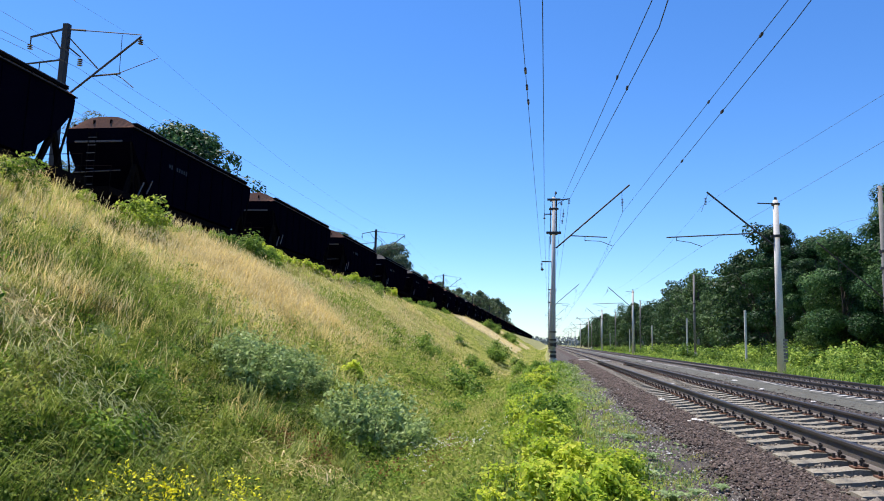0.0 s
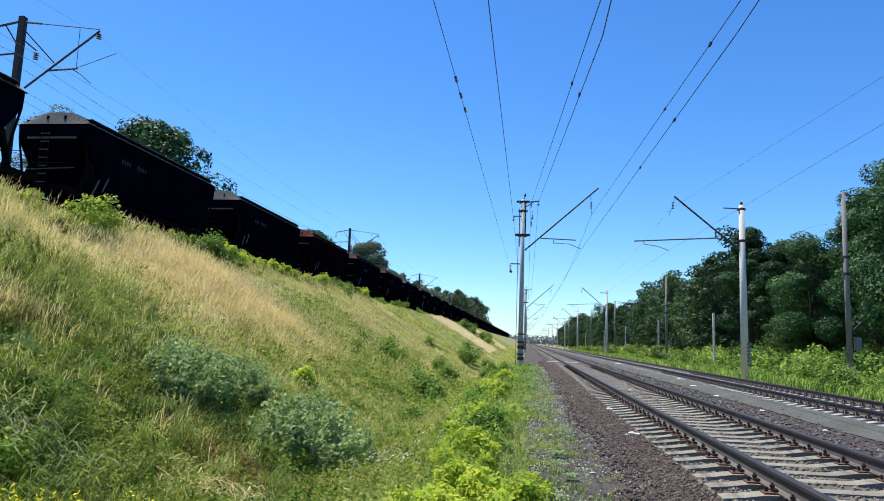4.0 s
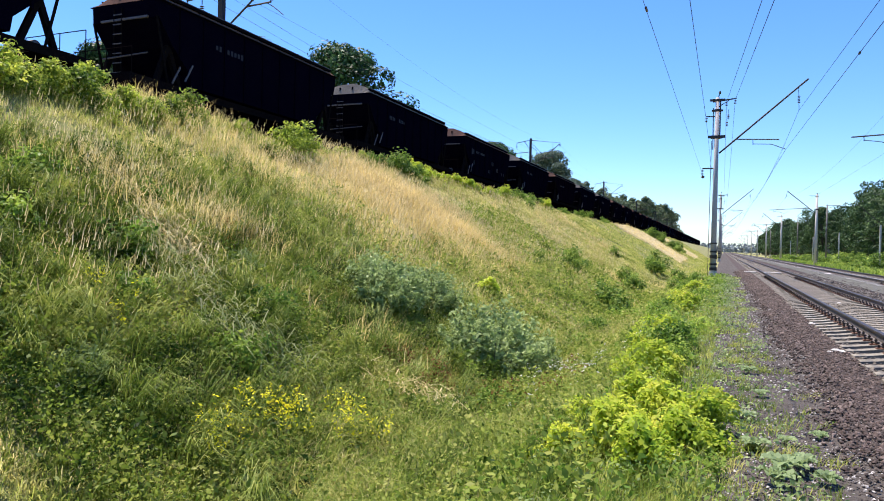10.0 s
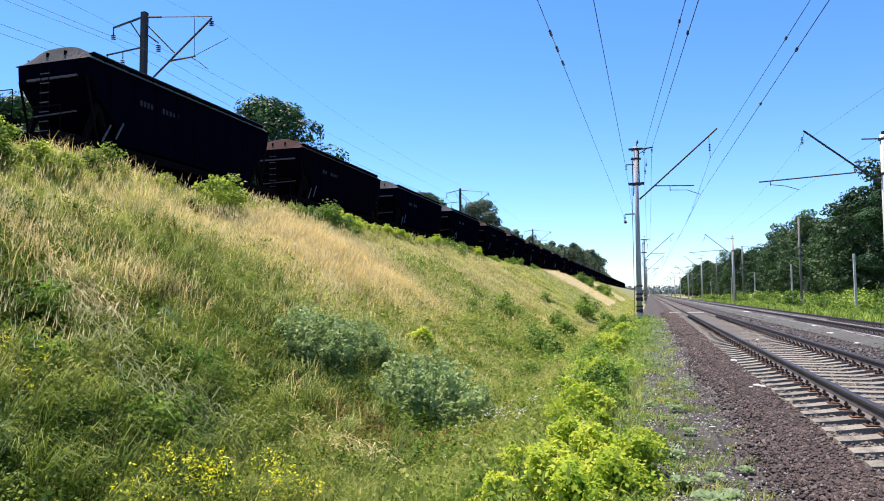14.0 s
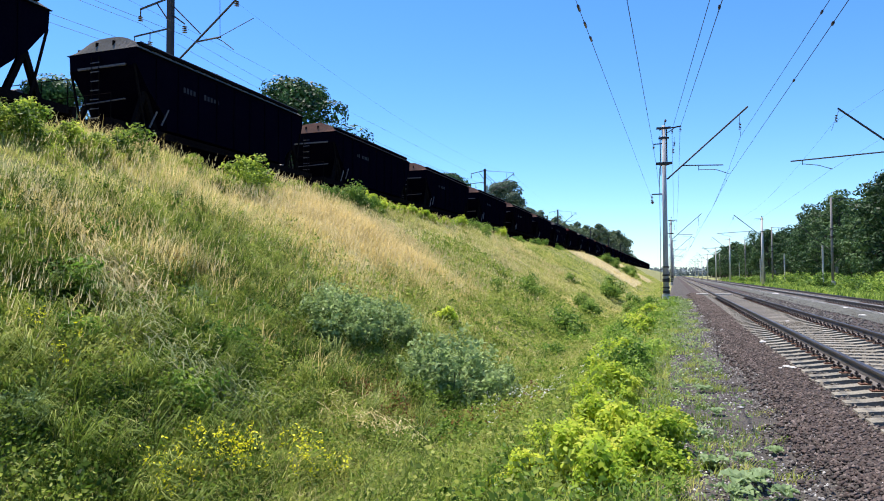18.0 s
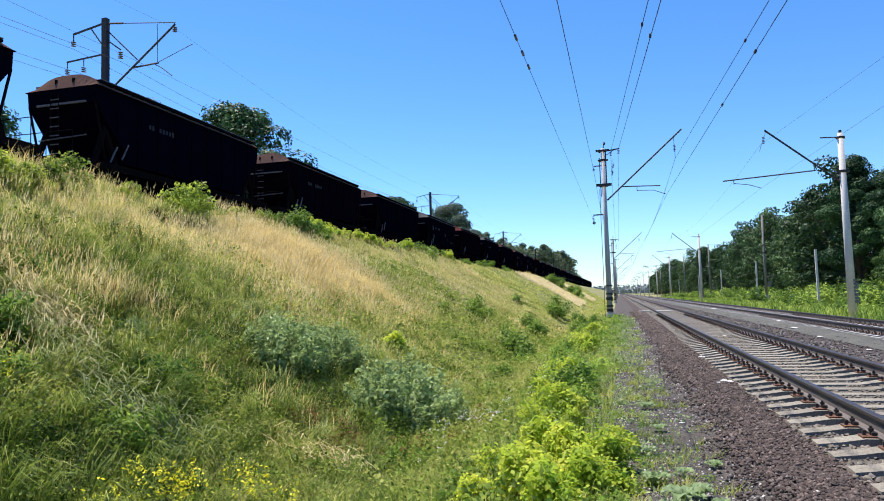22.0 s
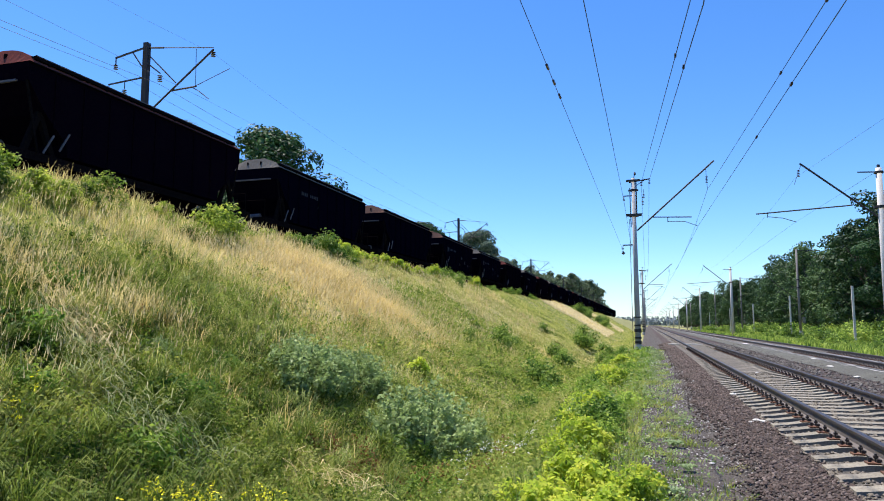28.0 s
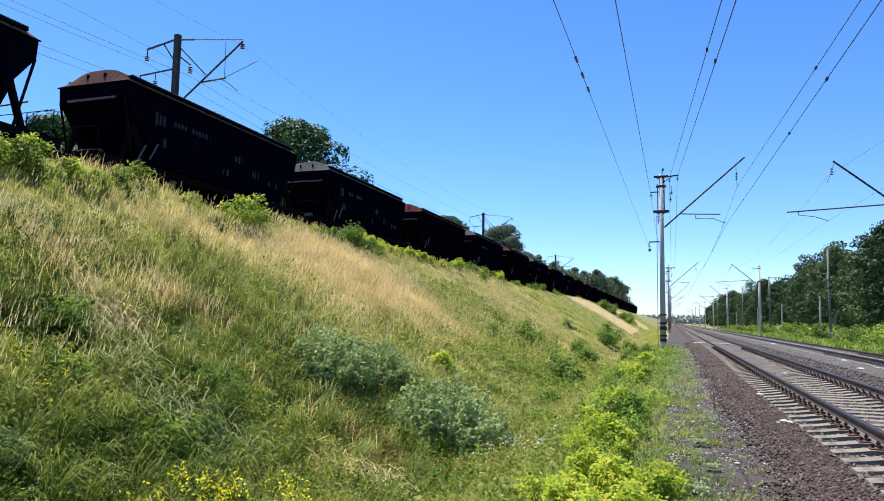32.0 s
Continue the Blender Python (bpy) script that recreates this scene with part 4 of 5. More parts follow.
rt = random.Random(4)
forest = [tree_kind(20 + i, h, w, 30000, 0.13, M_LEAF, "dense green broadleaf tree at the forest edge", "trees of the forest edge", 0.02, clumps=46, puff=(0.11, 0.21))
          for i, (h, w) in enumerate(((18, 9), (16, 8), (20, 9.5), (14, 8), (17, 7)))]
# Lighter copy of M_LEAF: haze over the far trees, put into the colour.
M_LEAF_MID = leafy("haze-paled tree leaves", [(0.014, 0.036, 0.015), (0.035, 0.075, 0.028), (0.062, 0.12, 0.042), (0.10, 0.17, 0.06)], 0.25, scale=0.22, gain=1.4, vary=0.35, island=0.35)
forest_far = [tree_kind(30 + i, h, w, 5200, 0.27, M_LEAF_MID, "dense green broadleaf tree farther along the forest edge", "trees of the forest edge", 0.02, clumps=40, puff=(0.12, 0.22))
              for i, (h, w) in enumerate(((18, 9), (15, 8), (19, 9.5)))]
places, far_places = [], []
y = 34.0
while y < 620:
    x = 30 + rt.uniform(-2.0, 2.0) - min(4, (y - 34) * 0.01)
    grown = float(np.interp(y, [40, 58, 66, 92, 111, 150, 180, 230, 400], [0.88, 0.93, 1.18, 1.2, 1.14, 1.02, 1.0, 1.0, 1.0]))
    row = [(x, y, rt.uniform(0.82, 1.08) * grown)]
    back = [(x + 6 + rt.uniform(-1, 2), y + rt.uniform(-2, 3), rt.uniform(0.88, 1.08) * grown * 0.93)]
    if y < 70:
        back.append((x + 13, y + rt.uniform(-2, 3), rt.uniform(0.8, 0.9)))
    if y < 105:
        places += row
        far_places += back
    else:
        far_places += row + back
    y += 4.6 + y * 0.014
M_LEAF_LIGHT = leafy("sunny olive tree leaves", [(0.025, 0.060, 0.016), (0.07, 0.14, 0.034), (0.145, 0.235, 0.06)], 0.3, scale=0.3, gain=1.6)
olive = [tree_kind(45 + i, 11, 7, 11000, 0.12, M_LEAF_LIGHT, "light olive-green tree at the forest edge", "trees of the forest edge", 0.02, clumps=26, puff=(0.12, 0.22)) for i in range(2)]
scatter(olive, [(26.6, 53.5, 0.9), (27.4, 48.0, 1.0), (27.0, 83.0, 0.8)], rt)
scatter(forest, places, rt)
scatter(forest_far, far_places, rt)

left_kinds = [tree_kind(60 + i, h, w, 34000, 0.19, M_LEAF, "dark leafy tree beyond the embankment", "trees beyond the embankment", 0.1, clumps=80, puff=(0.09, 0.17))
              for i, (h, w) in enumerate(((20, 13), (18, 12)))]
scatter(left_kinds, [(-39.2, 60, 1.16), (-35.5, 63.5, 0.57), (-43.0, 61, 1.03), (-37.5, 104, 1.0), (-37.5, 111, 0.86), (-38, 119, 0.84), (-39, 128, 0.86), (-46.5, 95, 0.98), (-43, 30, 0.7), (-44, 36, 0.75)], rt)
M_LEAF_PALE = leafy("pale feathery leaves", [(0.06, 0.09, 0.05), (0.12, 0.16, 0.10), (0.18, 0.23, 0.15)], 0.4, scale=0.4)
scatter([tree_kind(66, 25, 13, 10000, 0.13, M_LEAF_PALE, "pale thin-leaved tree beyond the embankment", "trees beyond the embankment", 0.1, clumps=40, puff=(0.09, 0.16))], [(-50.5, 62, 1.0)], rt)
# Grey and blue added to the leaf colour as distance haze.
M_LEAF_HAZE = leafy("haze-greyed olive leaves", [(0.045, 0.08, 0.052), (0.085, 0.132, 0.085), (0.14, 0.19, 0.13)], 0.35, scale=0.3)
scatter([tree_kind(68 + i, 21, 13, 9000, 0.30, M_LEAF_HAZE, "haze-greyed olive tree farther beyond the embankment", "trees beyond the embankment", 0.1, clumps=44, puff=(0.10, 0.18)) for i in range(2)],
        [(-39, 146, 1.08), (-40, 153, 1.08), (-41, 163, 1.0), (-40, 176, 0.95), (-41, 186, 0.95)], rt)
far_kinds = [tree_kind(70 + i, h, w, 1500, 0.7, M_LEAF_FAR, "distant haze-tinted tree beyond the embankment", "distant trees", 0.1)
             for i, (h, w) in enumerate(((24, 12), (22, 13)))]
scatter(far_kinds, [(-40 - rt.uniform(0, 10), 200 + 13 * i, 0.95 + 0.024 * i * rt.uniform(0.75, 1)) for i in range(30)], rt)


def bush(seed, radius, height, leaves, leaf, mat, label, group, name="shrub", clumps=14):
    rng = np.random.RandomState(seed)
    cs = np.stack([rng.normal(0, radius * 0.5, clumps), rng.normal(0, radius * 0.5, clumps), rng.uniform(0.15, 0.95, clumps) * height], 1)
    cs[:, 2] *= np.clip(1.15 - 0.45 * (np.hypot(cs[:, 0], cs[:, 1]) / radius) ** 2, 0.3, 1.1)
    rs = rng.uniform(0.7, 1.5, clumps) * radius * 1.25 / math.sqrt(clumps) + 0.05
    v, f = leaf_cloud(rng, cs, rs, leaves, leaf, 1.0, 0.6, 0.08)
    v[:, 2] = np.maximum(v[:, 2], 0.0)
    t = thing(name, label, "shrub", group)
    if name != "weed_clump":
        for c in cs[::6]:
            part("stem", Shape().tube((c[0] * 0.2, c[1] * 0.2, -0.1), tuple(c), 0.012 + radius * 0.006, 0.006, n=4, caps=False), M_BARK, t)
    part("foliage", cloud_mesh("foliage", v, f, mat), None, t)
    return t


def plume_bush(seed, radius, height, stems, mat, label, group, name):
    """Many upright leafy stems from one root, of uneven height."""
    rng = np.random.RandomState(seed)
    t = thing(name, label, "shrub", group)
    a, r = rng.uniform(0, 6.283, stems), radius * np.sqrt(rng.uniform(0, 1, stems))
    top = height * rng.uniform(0.42, 1.05, stems) * (1.08 - 0.5 * (r / radius) ** 2)
    for k in range(0, stems, 9):
        part("stem", Shape().tube((r[k] * 0.6 * math.cos(a[k]), r[k] * 0.6 * math.sin(a[k]), -0.1), (r[k] * math.cos(a[k]), r[k] * math.sin(a[k]), top[k] * 0.85), 0.010, 0.004, n=4, caps=False), M_BARK, t)
    which = np.repeat(np.arange(stems), 78)
    n = len(which)
    h = rng.uniform(0.05, 1, n) ** 0.75
    out = radius * 0.085 * (1.25 - h) + 0.02
    c = np.stack([r[which] * (0.65 + 0.35 * h) * np.cos(a[which]) + rng.normal(0, 1, n) * out, r[which] * (0.65 + 0.35 * h) * np.sin(a[which]) + rng.normal(0, 1, n) * out, top[which] * h], 1)
    nrm = rng.normal(size=(n, 3)) + np.array([-0.3, 0, 1.0])
    nrm /= np.linalg.norm(nrm, axis=1)[:, None]
    u = np.cross(nrm, rng.normal(size=(n, 3)))
    u /= np.linalg.norm(u, axis=1)[:, None]
    w = np.cross(nrm, u)
    s = (0.055 * rng.uniform(0.5, 1.2, n))[:, None]
    v = np.stack([c - u * s, c - w * s * 0.5, c + u * s, c + w * s * 0.5], 1).reshape(-1, 3)
    part("foliage", cloud_mesh("foliage", v, np.arange(n * 4).reshape(-1, 4), mat), None, t)
    return t


worm = [plume_bush(100 + i, 1.15, 1.4, 125, M_WORMWOOD, "grey-green wormwood clump on the grassy slope", "wormwood clumps", "wormwood_bush") for i in range(3)]
scatter(worm, [(-7.5, 13.1, 1.05), (-7.05, 14.1, 0.7), (-8.05, 13.2, 0.7), (-9.85, 12.8, 0.88), (-10.4, 13.6, 0.8), (-9.75, 14.9, 0.8), (-6.7, 13.6, 0.45), (-11.4, 10.2, 0.36), (-9.9, 5.5, 0.34)], rt)
near_yel = [bush(110 + i, 0.8, 1.0, 3000, 0.078, M_YELLOW, "bright yellow-green leafy shrub beside the gravel path", "yellow-green shrubs", "yellow_shrub", 16) for i in range(3)]
scatter(near_yel, [(-3.75, 6.9, 0.48), (-4.1, 6.3, 0.48), (-3.75, 5.6, 0.42), (-4.0, 7.7, 0.44), (-4.4, 7.0, 0.40), (-4.55, 6.3, 0.34), (-4.75, 7.6, 0.30), (-3.4, 6.7, 0.38), (-3.35, 7.4, 0.34), (-3.45, 6.0, 0.4), (-4.15, 9.9, 0.50), (-4.3, 10.6, 0.42), (-3.9, 9.2, 0.3), (-4.5, 12.4, 0.45), (-4.3, 14.2, 0.5), (-4.6, 16.2, 0.5), (-4.2, 20.2, 0.6), (-4.6, 24.5, 0.6), (-4.2, 30.5, 0.6)], rt)
yel = [bush(113 + i, 0.8, 0.9, 2200, 0.08, M_YELLOW, "bright yellow-green leafy shrub in the grass", "yellow-green shrubs", "yellow_shrub", 12) for i in range(2)]
scatter(yel, [(-9.8, 19.5, 0.62), (-18.7, 33.4, 0.7), (-18.7, 34.6, 0.6), (-18.6, 36.2, 0.7), (-18.7, 37.7, 0.6), (-18.6, 39.2, 0.7), (-18.6, 41.5, 0.7), (-18.6, 43.4, 0.6), (-18.6, 46.0, 0.7), (-18.6, 49.0, 0.8), (-18.6, 62.0, 0.8)], rt)
crest = [bush(116 + i, 0.9, 1.45, 1500, 0.085, M_CREST, "yellow-green leafy shrub on the crest of the slope", "shrubs on the crest", "crest_shrub", 14) for i in range(3)]
cp = [(-17.7, 20.6, 0.95), (-17.9, 21.6, 0.75), (-17.4, 20.0, 0.55), (-17.2, 19.6, 0.35)]
cp += [(rt.uniform(-18.5, -17.7), y, rt.uniform(0.42, 0.72)) for y in (7.6, 8.4, 9.1, 9.9, 10.6, 11.3, 12.0, 12.8, 13.5, 14.3, 15.2, 16.1)]
cp += [(rt.uniform(-18.8, -18.3), y, rt.uniform(0.3, 0.55)) for y in (17.2, 18.4, 19.3, 23.0, 25.2, 27.5)]
cp += [(rt.uniform(-18.2, -17.2), y, rt.uniform(0.26, 0.5)) for y in (7.2, 8.0, 8.8, 9.5, 10.2, 10.9, 11.7, 12.4, 13.2, 13.9, 14.8, 15.6, 16.6, 17.8, 18.8)]
scatter(crest, cp, rt)
dark = [bush(126 + i, 0.9, 0.95, 1700, 0.075, M_BUSH, "dark green leafy shrub on the grassy slope", "shrubs on the slope", "slope_shrub", 9) for i in range(3)]
dp = [(-7.55, 29.8, 1.15), (-7.15, 28.6, 0.8), (-8.5, 42.7, 1.0), (-8.1, 40.9, 0.75), (-10.7, 35.5, 0.95), (-10.3, 34.4, 0.75), (-11.3, 31.2, 0.5), (-11.0, 30.5, 0.38), (-9.0, 65.5, 1.5), (-8.6, 62, 1.2), (-11.1, 54.4, 0.7),
      (-18.5, 30.6, 0.95), (-18.4, 31.7, 0.8), (-18.6, 29.4, 0.6), (-16.8, 27.2, 0.4), (-17.4, 52, 0.8), (-18.5, 54, 0.9), (-18.6, 58, 0.9), (-6.3, 60, 0.9), (-5.6, 44, 0.7)]
dp += [(rt.uniform(-18, -11), rt.uniform(140, 164), rt.uniform(0.9, 1.6)) for _ in range(16)]
scatter(dark, dp, rt)
grn = [bush(120 + i, 0.9, 0.9, 1700, 0.07, M_SHRUB, "fresh green leafy shrub on the slope", "green shrubs", "green_shrub", 10) for i in range(3)]
gp = [(rt.uniform(-19.0, -18.2), y + rt.uniform(-0.4, 0.4), rt.uniform(0.4, 0.8)) for y in (24.0, 28.0, 33.0, 47, 51, 55, 58, 64, 70, 78, 86, 95)]
gp += [(-3.4, 6.1, 0.30), (-3.35, 5.2, 0.32)]
gp += [(-4.3 + rt.uniform(-0.9, 0.6), y, rt.uniform(0.25, 0.65)) for y in (10.9, 12.2, 13.4, 15.0, 16.6, 18.2, 20.5, 22.5, 24.7, 27, 29.5, 32.5, 35.5, 38.5, 19.5, 23.5, 28, 31, 34, 37, 40, 43, 46, 50)]
scatter(grn, gp, rt)
und = [bush(140 + i, 1.9, 1.9, 760, 0.165, M_SCRUB, "light green shrub between the tracks and the forest", "shrubs before the forest", "green_shrub", 20) for i in range(3)]
weedy = [bush(160 + i, 0.8, 0.6, 1500, 0.06, M_SHRUB, "dull green leafy weed clump in the meadow", "weed clumps", "weed_clump", 22) for i in range(2)]
scatter(weedy, [(-12.2, 8.2, 0.8), (-13.6, 10.0, 0.7), (-11.2, 7.4, 0.6), (-10.3, 9.3, 0.7), (-12.8, 12.4, 0.6), (-9.4, 7.6, 0.6), (-14.2, 8.2, 0.8), (-10.9, 11.4, 0.6), (-13.0, 6.6, 0.7),
                (-7.6, 12.2, 0.7), (-7.2, 15.0, 0.6), (-6.8, 19.0, 0.8), (-7.4, 23.5, 0.8), (-6.6, 27, 0.9), (-9.9, 12.8, 0.6), (-6.4, 10.4, 0.7)]
        + [(rt.uniform(-3.2, -2.2) , 5.0 + 32 * rt.random() ** 1.5, rt.uniform(0.10, 0.24)) for _ in range(46)], rt)
up = []
y = 26.0
while y < 240:
    for x in (12.5, 15.5, 19, 22.5, 25.5):
        up.append((x + rt.uniform(-1.4, 1.4), y + rt.uniform(-1.2, 1.2), rt.uniform(0.32, 0.95) + 0.02 * (x - 12)))
    if y < 130:
        up += [(28.5 + rt.uniform(-1, 1), y, 1.35), (33 + rt.uniform(-1, 1), y + 1.5, 1.5)]
    y += 3.6 + 0.03 * y
scatter(und, up, rt)


# ---- grass ----
def blades(rng, x, y, height, width, droop):
    """Grass blades as bent three-point ribbons."""
    n = len(x)
    z = land(x, y) - 0.02
    h = height * rng.uniform(0.55, 1.15, n)
    ang = rng.uniform(0, 6.283, n)
    lean = droop * rng.uniform(0.3, 1.3, n)
    dx, dy = np.cos(ang) * lean + 0.12, np.sin(ang) * lean - 0.05
    side = ang + 1.57 + rng.uniform(-0.6, 0.6, n)
    wx, wy = np.cos(side) * width / 2, np.sin(side) * width / 2
    p0 = np.stack([x, y, z], 1)
    mid = p0 + np.stack([dx * h * 0.35, dy * h * 0.35, h * 0.6], 1)
    tip = p0 + np.stack([dx * h, dy * h, h * (1 - 0.25 * lean)], 1)
    w = np.stack([wx, wy, np.zeros(n)], 1)
    v = np.stack([p0 - w, p0 + w, mid + w * 0.75, mid - w * 0.75, tip], 1).reshape(-1, 3)
    k = np.arange(n)[:, None] * 5
    tri = np.concatenate([k + np.array([[0, 1, 2]]), k + np.array([[0, 2, 3]]), k + np.array([[3, 2, 4]])], 0)
    return v, tri


def sow(rng, count, x0, x1, y0, y1, power=1.6):
    """Places on the slope, thinning out with distance."""
    u = rng.uniform(0, 1, count)
    return rng.uniform(x0, x1, count), y0 + (y1 - y0) * u ** power


def dryness(x, y):
    """How far the stand has turned to straw: the upper slope and some strips."""
    a = 1.5 * np.exp(-(((x + 14.7) / 2.7) ** 2 + ((y - 24.0) / 5.0) ** 2))
    b = 0.22 * np.exp(-(((x + 15.8) / 2.0) ** 2 + ((y - 13.5) / 4.0) ** 2))
    b = b + 0.9 * np.exp(-(((x + 12.4) / 0.7) ** 2 + ((y - 11.2) / 0.8) ** 2)) + 0.45 * np.exp(-(((x + 13.9) / 0.8) ** 2 + ((y - 9.7) / 0.7) ** 2))
    c = 1.2 * np.exp(-((y - 120) / 13) ** 4) * np.clip((-8.5 - x) / 2, 0, 1)
    d = 1.1 * np.exp(-((y - 178) / 11) ** 4) * np.clip((-8.5 - x) / 2, 0, 1)
    e = 0.15 * np.exp(-(((x + 17.5) / 1.5) ** 2 + ((y - 18) / 5) ** 2))
    return np.clip(a + b + c + d + e + 0.20 * soft_noise(x * 0.9, y * 0.6, 21) - 0.04, 0, 1)


M_STRAW = leafy("dry straw-coloured grass", [(0.42, 0.33, 0.10), (0.66, 0.53, 0.20), (0.82, 0.68, 0.32), (0.88, 0.77, 0.45)], 0.5, 0.7, 0.8, 1.4, island=0.35)
M_DRY = leafy("bleached dry grass", [(0.56, 0.48, 0.28), (0.68, 0.60, 0.38), (0.80, 0.72, 0.50)], 0.45, 0.8)
M_GRASS = leafy("green meadow grass", [(0.067, 0.12, 0.017), (0.215, 0.295, 0.052), (0.405, 0.45, 0.105), (0.61, 0.57, 0.21)], 0.5, 0.6, 0.6, 1.7, island=0.3)
M_OLIVE = leafy("yellowing grass", [(0.24, 0.245, 0.066), (0.48, 0.455, 0.17), (0.71, 0.635, 0.33)], 0.5, 0.65, 0.7, 1.6, island=0.3)
# Lush green, with the shade of the slope's hollows darkened into it.
M_LUSH = leafy("shade-dark lush grass", [(0.022, 0.052, 0.007), (0.080, 0.14, 0.018), (0.19, 0.26, 0.038), (0.37, 0.40, 0.085)], 0.45, 0.55, 0.8, 1.8, island=0.3)
rg = np.random.RandomState(8)
gx, gy = sow(rg, 190000, -19.6, -4.3, 4.0, 75, 1.7)
tc = 20000
cx, cy = sow(rg, tc, -19.6, -4.3, 4.0, 60, 1.6)
ck = np.repeat(np.arange(tc), 16)
tuft_x, tuft_y = cx[ck] + rg.normal(0, 0.07, len(ck)) * (1 + cy[ck] / 40), cy[ck] + rg.normal(0, 0.07, len(ck)) * (1 + cy[ck] / 40)
fx, fy = sow(rg, 80000, -19.6, -4.5, 60, 260, 1.4)
gx, gy = np.concatenate([gx, fx, tuft_x]), np.concatenate([gy, fy, tuft_y])
tuft_h = np.concatenate([np.ones(270000), rg.uniform(0.6, 1.7, tc)[ck]])
tuft_p = np.concatenate([rg.uniform(0, 1, 270000), np.clip(rg.uniform(0, 1, tc)[ck] + rg.normal(0, 0.08, len(ck)), 0, 1)])
dry = dryness(gx, gy)
lush = np.clip((16.5 - gy) / 6, 0, 1) * np.clip((gy - 4.5) / 3, 0.4, 1) * np.clip((-7.6 - gx) / 2.5, 0, 1) * np.clip((gx + 17) / 3, 0, 1)
lush = np.clip(lush * (1.25 + 0.5 * soft_noise(gx * 1.1, gy * 0.9, 41)), 0, 1)
ripe = np.clip((gy - 20) / 12, 0, 1) * np.clip((75 - gy) / 25, 0.25, 1)
share = np.clip(0.42 - 0.30 * np.clip((gy - 42) / 20, 0, 1) - 0.22 * np.clip((12 - gy) / 5, 0, 1) + 0.4 * dry - 0.30 * lush + 0.28 * ripe - 0.4 * np.clip((gx + 6.6) / 1.2, 0, 1), 0.05, 0.95)
pick = tuft_p
tall = tuft_h * np.clip(0.70 + 0.55 * soft_noise(gx * 1.1, gy * 0.9, 31), 0.16, 1.45)
tall = np.minimum(tall * (1 - 0.35 * ripe), 1.4)
far = 1 + np.clip((gy - 12) / 30, 0, 5)
taken = np.zeros(len(gx), bool)
for name, label, mask, mat, hh, ww, dr in (
        ("straw_grass", "dry straw-coloured grass on the upper slope", pick < dry * 0.97, M_STRAW, 0.62, 0.010, 0.6),
        ("yellowing_grass", "yellowing grass on the slope", (pick >= dry * 0.97) & (pick < share), M_OLIVE, 0.42, 0.0105, 0.8),
        ("lush_grass", "shade-dark lush grass low on the slope", (pick >= np.maximum(dry * 0.97, share)) & (rg.uniform(0, 1, len(gx)) < lush), M_LUSH, 0.40, 0.013, 1.05),
        ("green_grass", "green grass and weeds on the slope", pick >= np.maximum(dry * 0.97, share), M_GRASS, 0.37, 0.0125, 0.95)):
    mask = mask & ~taken
    taken |= mask
    v, f = blades(rg, gx[mask], gy[mask], hh * tall[mask], ww * far[mask], dr)
    tagged(new(name, cloud_mesh(name, v, f, mat)), label, "grass", kind="stuff")
n = 15000
sx0, sy0 = rg.uniform(-18.6, -9.2, n), np.where(rg.uniform(0, 1, n) < 0.6, 120 + 15 * rg.uniform(-1, 1, n), 178 + 13 * rg.uniform(-1, 1, n))
v, f = blades(rg, sx0, sy0, 0.5 * np.ones(n), 0.09 * np.ones(n), 0.8)
tagged(new("dry_strips", cloud_mesh("dry_strips", v, f, M_DRY)), "pale dry grass in strips down the far slope", "grass", kind="stuff")
n = 36000
wx_, wy_ = rg.uniform(9.0, 27, n), 22 + 180 * rg.uniform(0, 1, n) ** 1.6
v, f = blades(rg, wx_, wy_, 0.62 * np.ones(n), 0.035 * (1 + wy_ / 60), 0.6)
tagged(new("verge_grass", cloud_mesh("verge_grass", v, f, M_SCRUB)), "green grass between the tracks and the forest", "grass", kind="stuff")


rn = np.random.RandomState(19)
for name, label, mat, n in (("near_grass", "green grass at the foot of the slope", M_GRASS, 22000), ("near_yellow_grass", "yellowing grass at the foot of the slope", M_OLIVE, 12000)):
    v, f = blades(rn, rn.uniform(-13, -4.5, n), rn.uniform(-7, 4.0, n), 0.34 * np.ones(n), 0.012 * np.ones(n), 0.8)
    tagged(new(name, cloud_mesh(name, v, f, mat)), label, "grass", kind="stuff")


# ---- weeds and flowers of the slope ----
def leaf_litter(rng, x, y, z, size, flat=0.5):
    """Small leaf quads at the given places."""
    n = len(x)
    c = np.stack([x, y, z], 1)
    nrm = rng.normal(size=(n, 3)) + np.array([0, 0, flat])
    nrm /= np.linalg.norm(nrm, axis=1)[:, None]
    a = np.cross(nrm, rng.normal(size=(n, 3)))
    a /= np.linalg.norm(a, axis=1)[:, None]
    b = np.cross(nrm, a)
    s = (size * rng.uniform(0.5, 1.3, n))[:, None]
    v = np.stack([c - a * s, c - b * s * 0.5, c + a * s, c + b * s * 0.5], 1)
    return v.reshape(-1, 3), np.arange(n * 4).reshape(-1, 4)


def clumped(rng, clumps, per, x0, x1, y0, y1, spread, power=1.5):
    cx, cy = sow(rng, clumps, x0, x1, y0, y1, power)
    k = np.repeat(np.arange(clumps), per)
    s = spread * (1 + np.clip((cy[k] - 12) / 40, 0, 3))
    return cx[k] + rng.normal(0, 1, len(k)) * s, cy[k] + rng.normal(0, 1, len(k)) * s, k


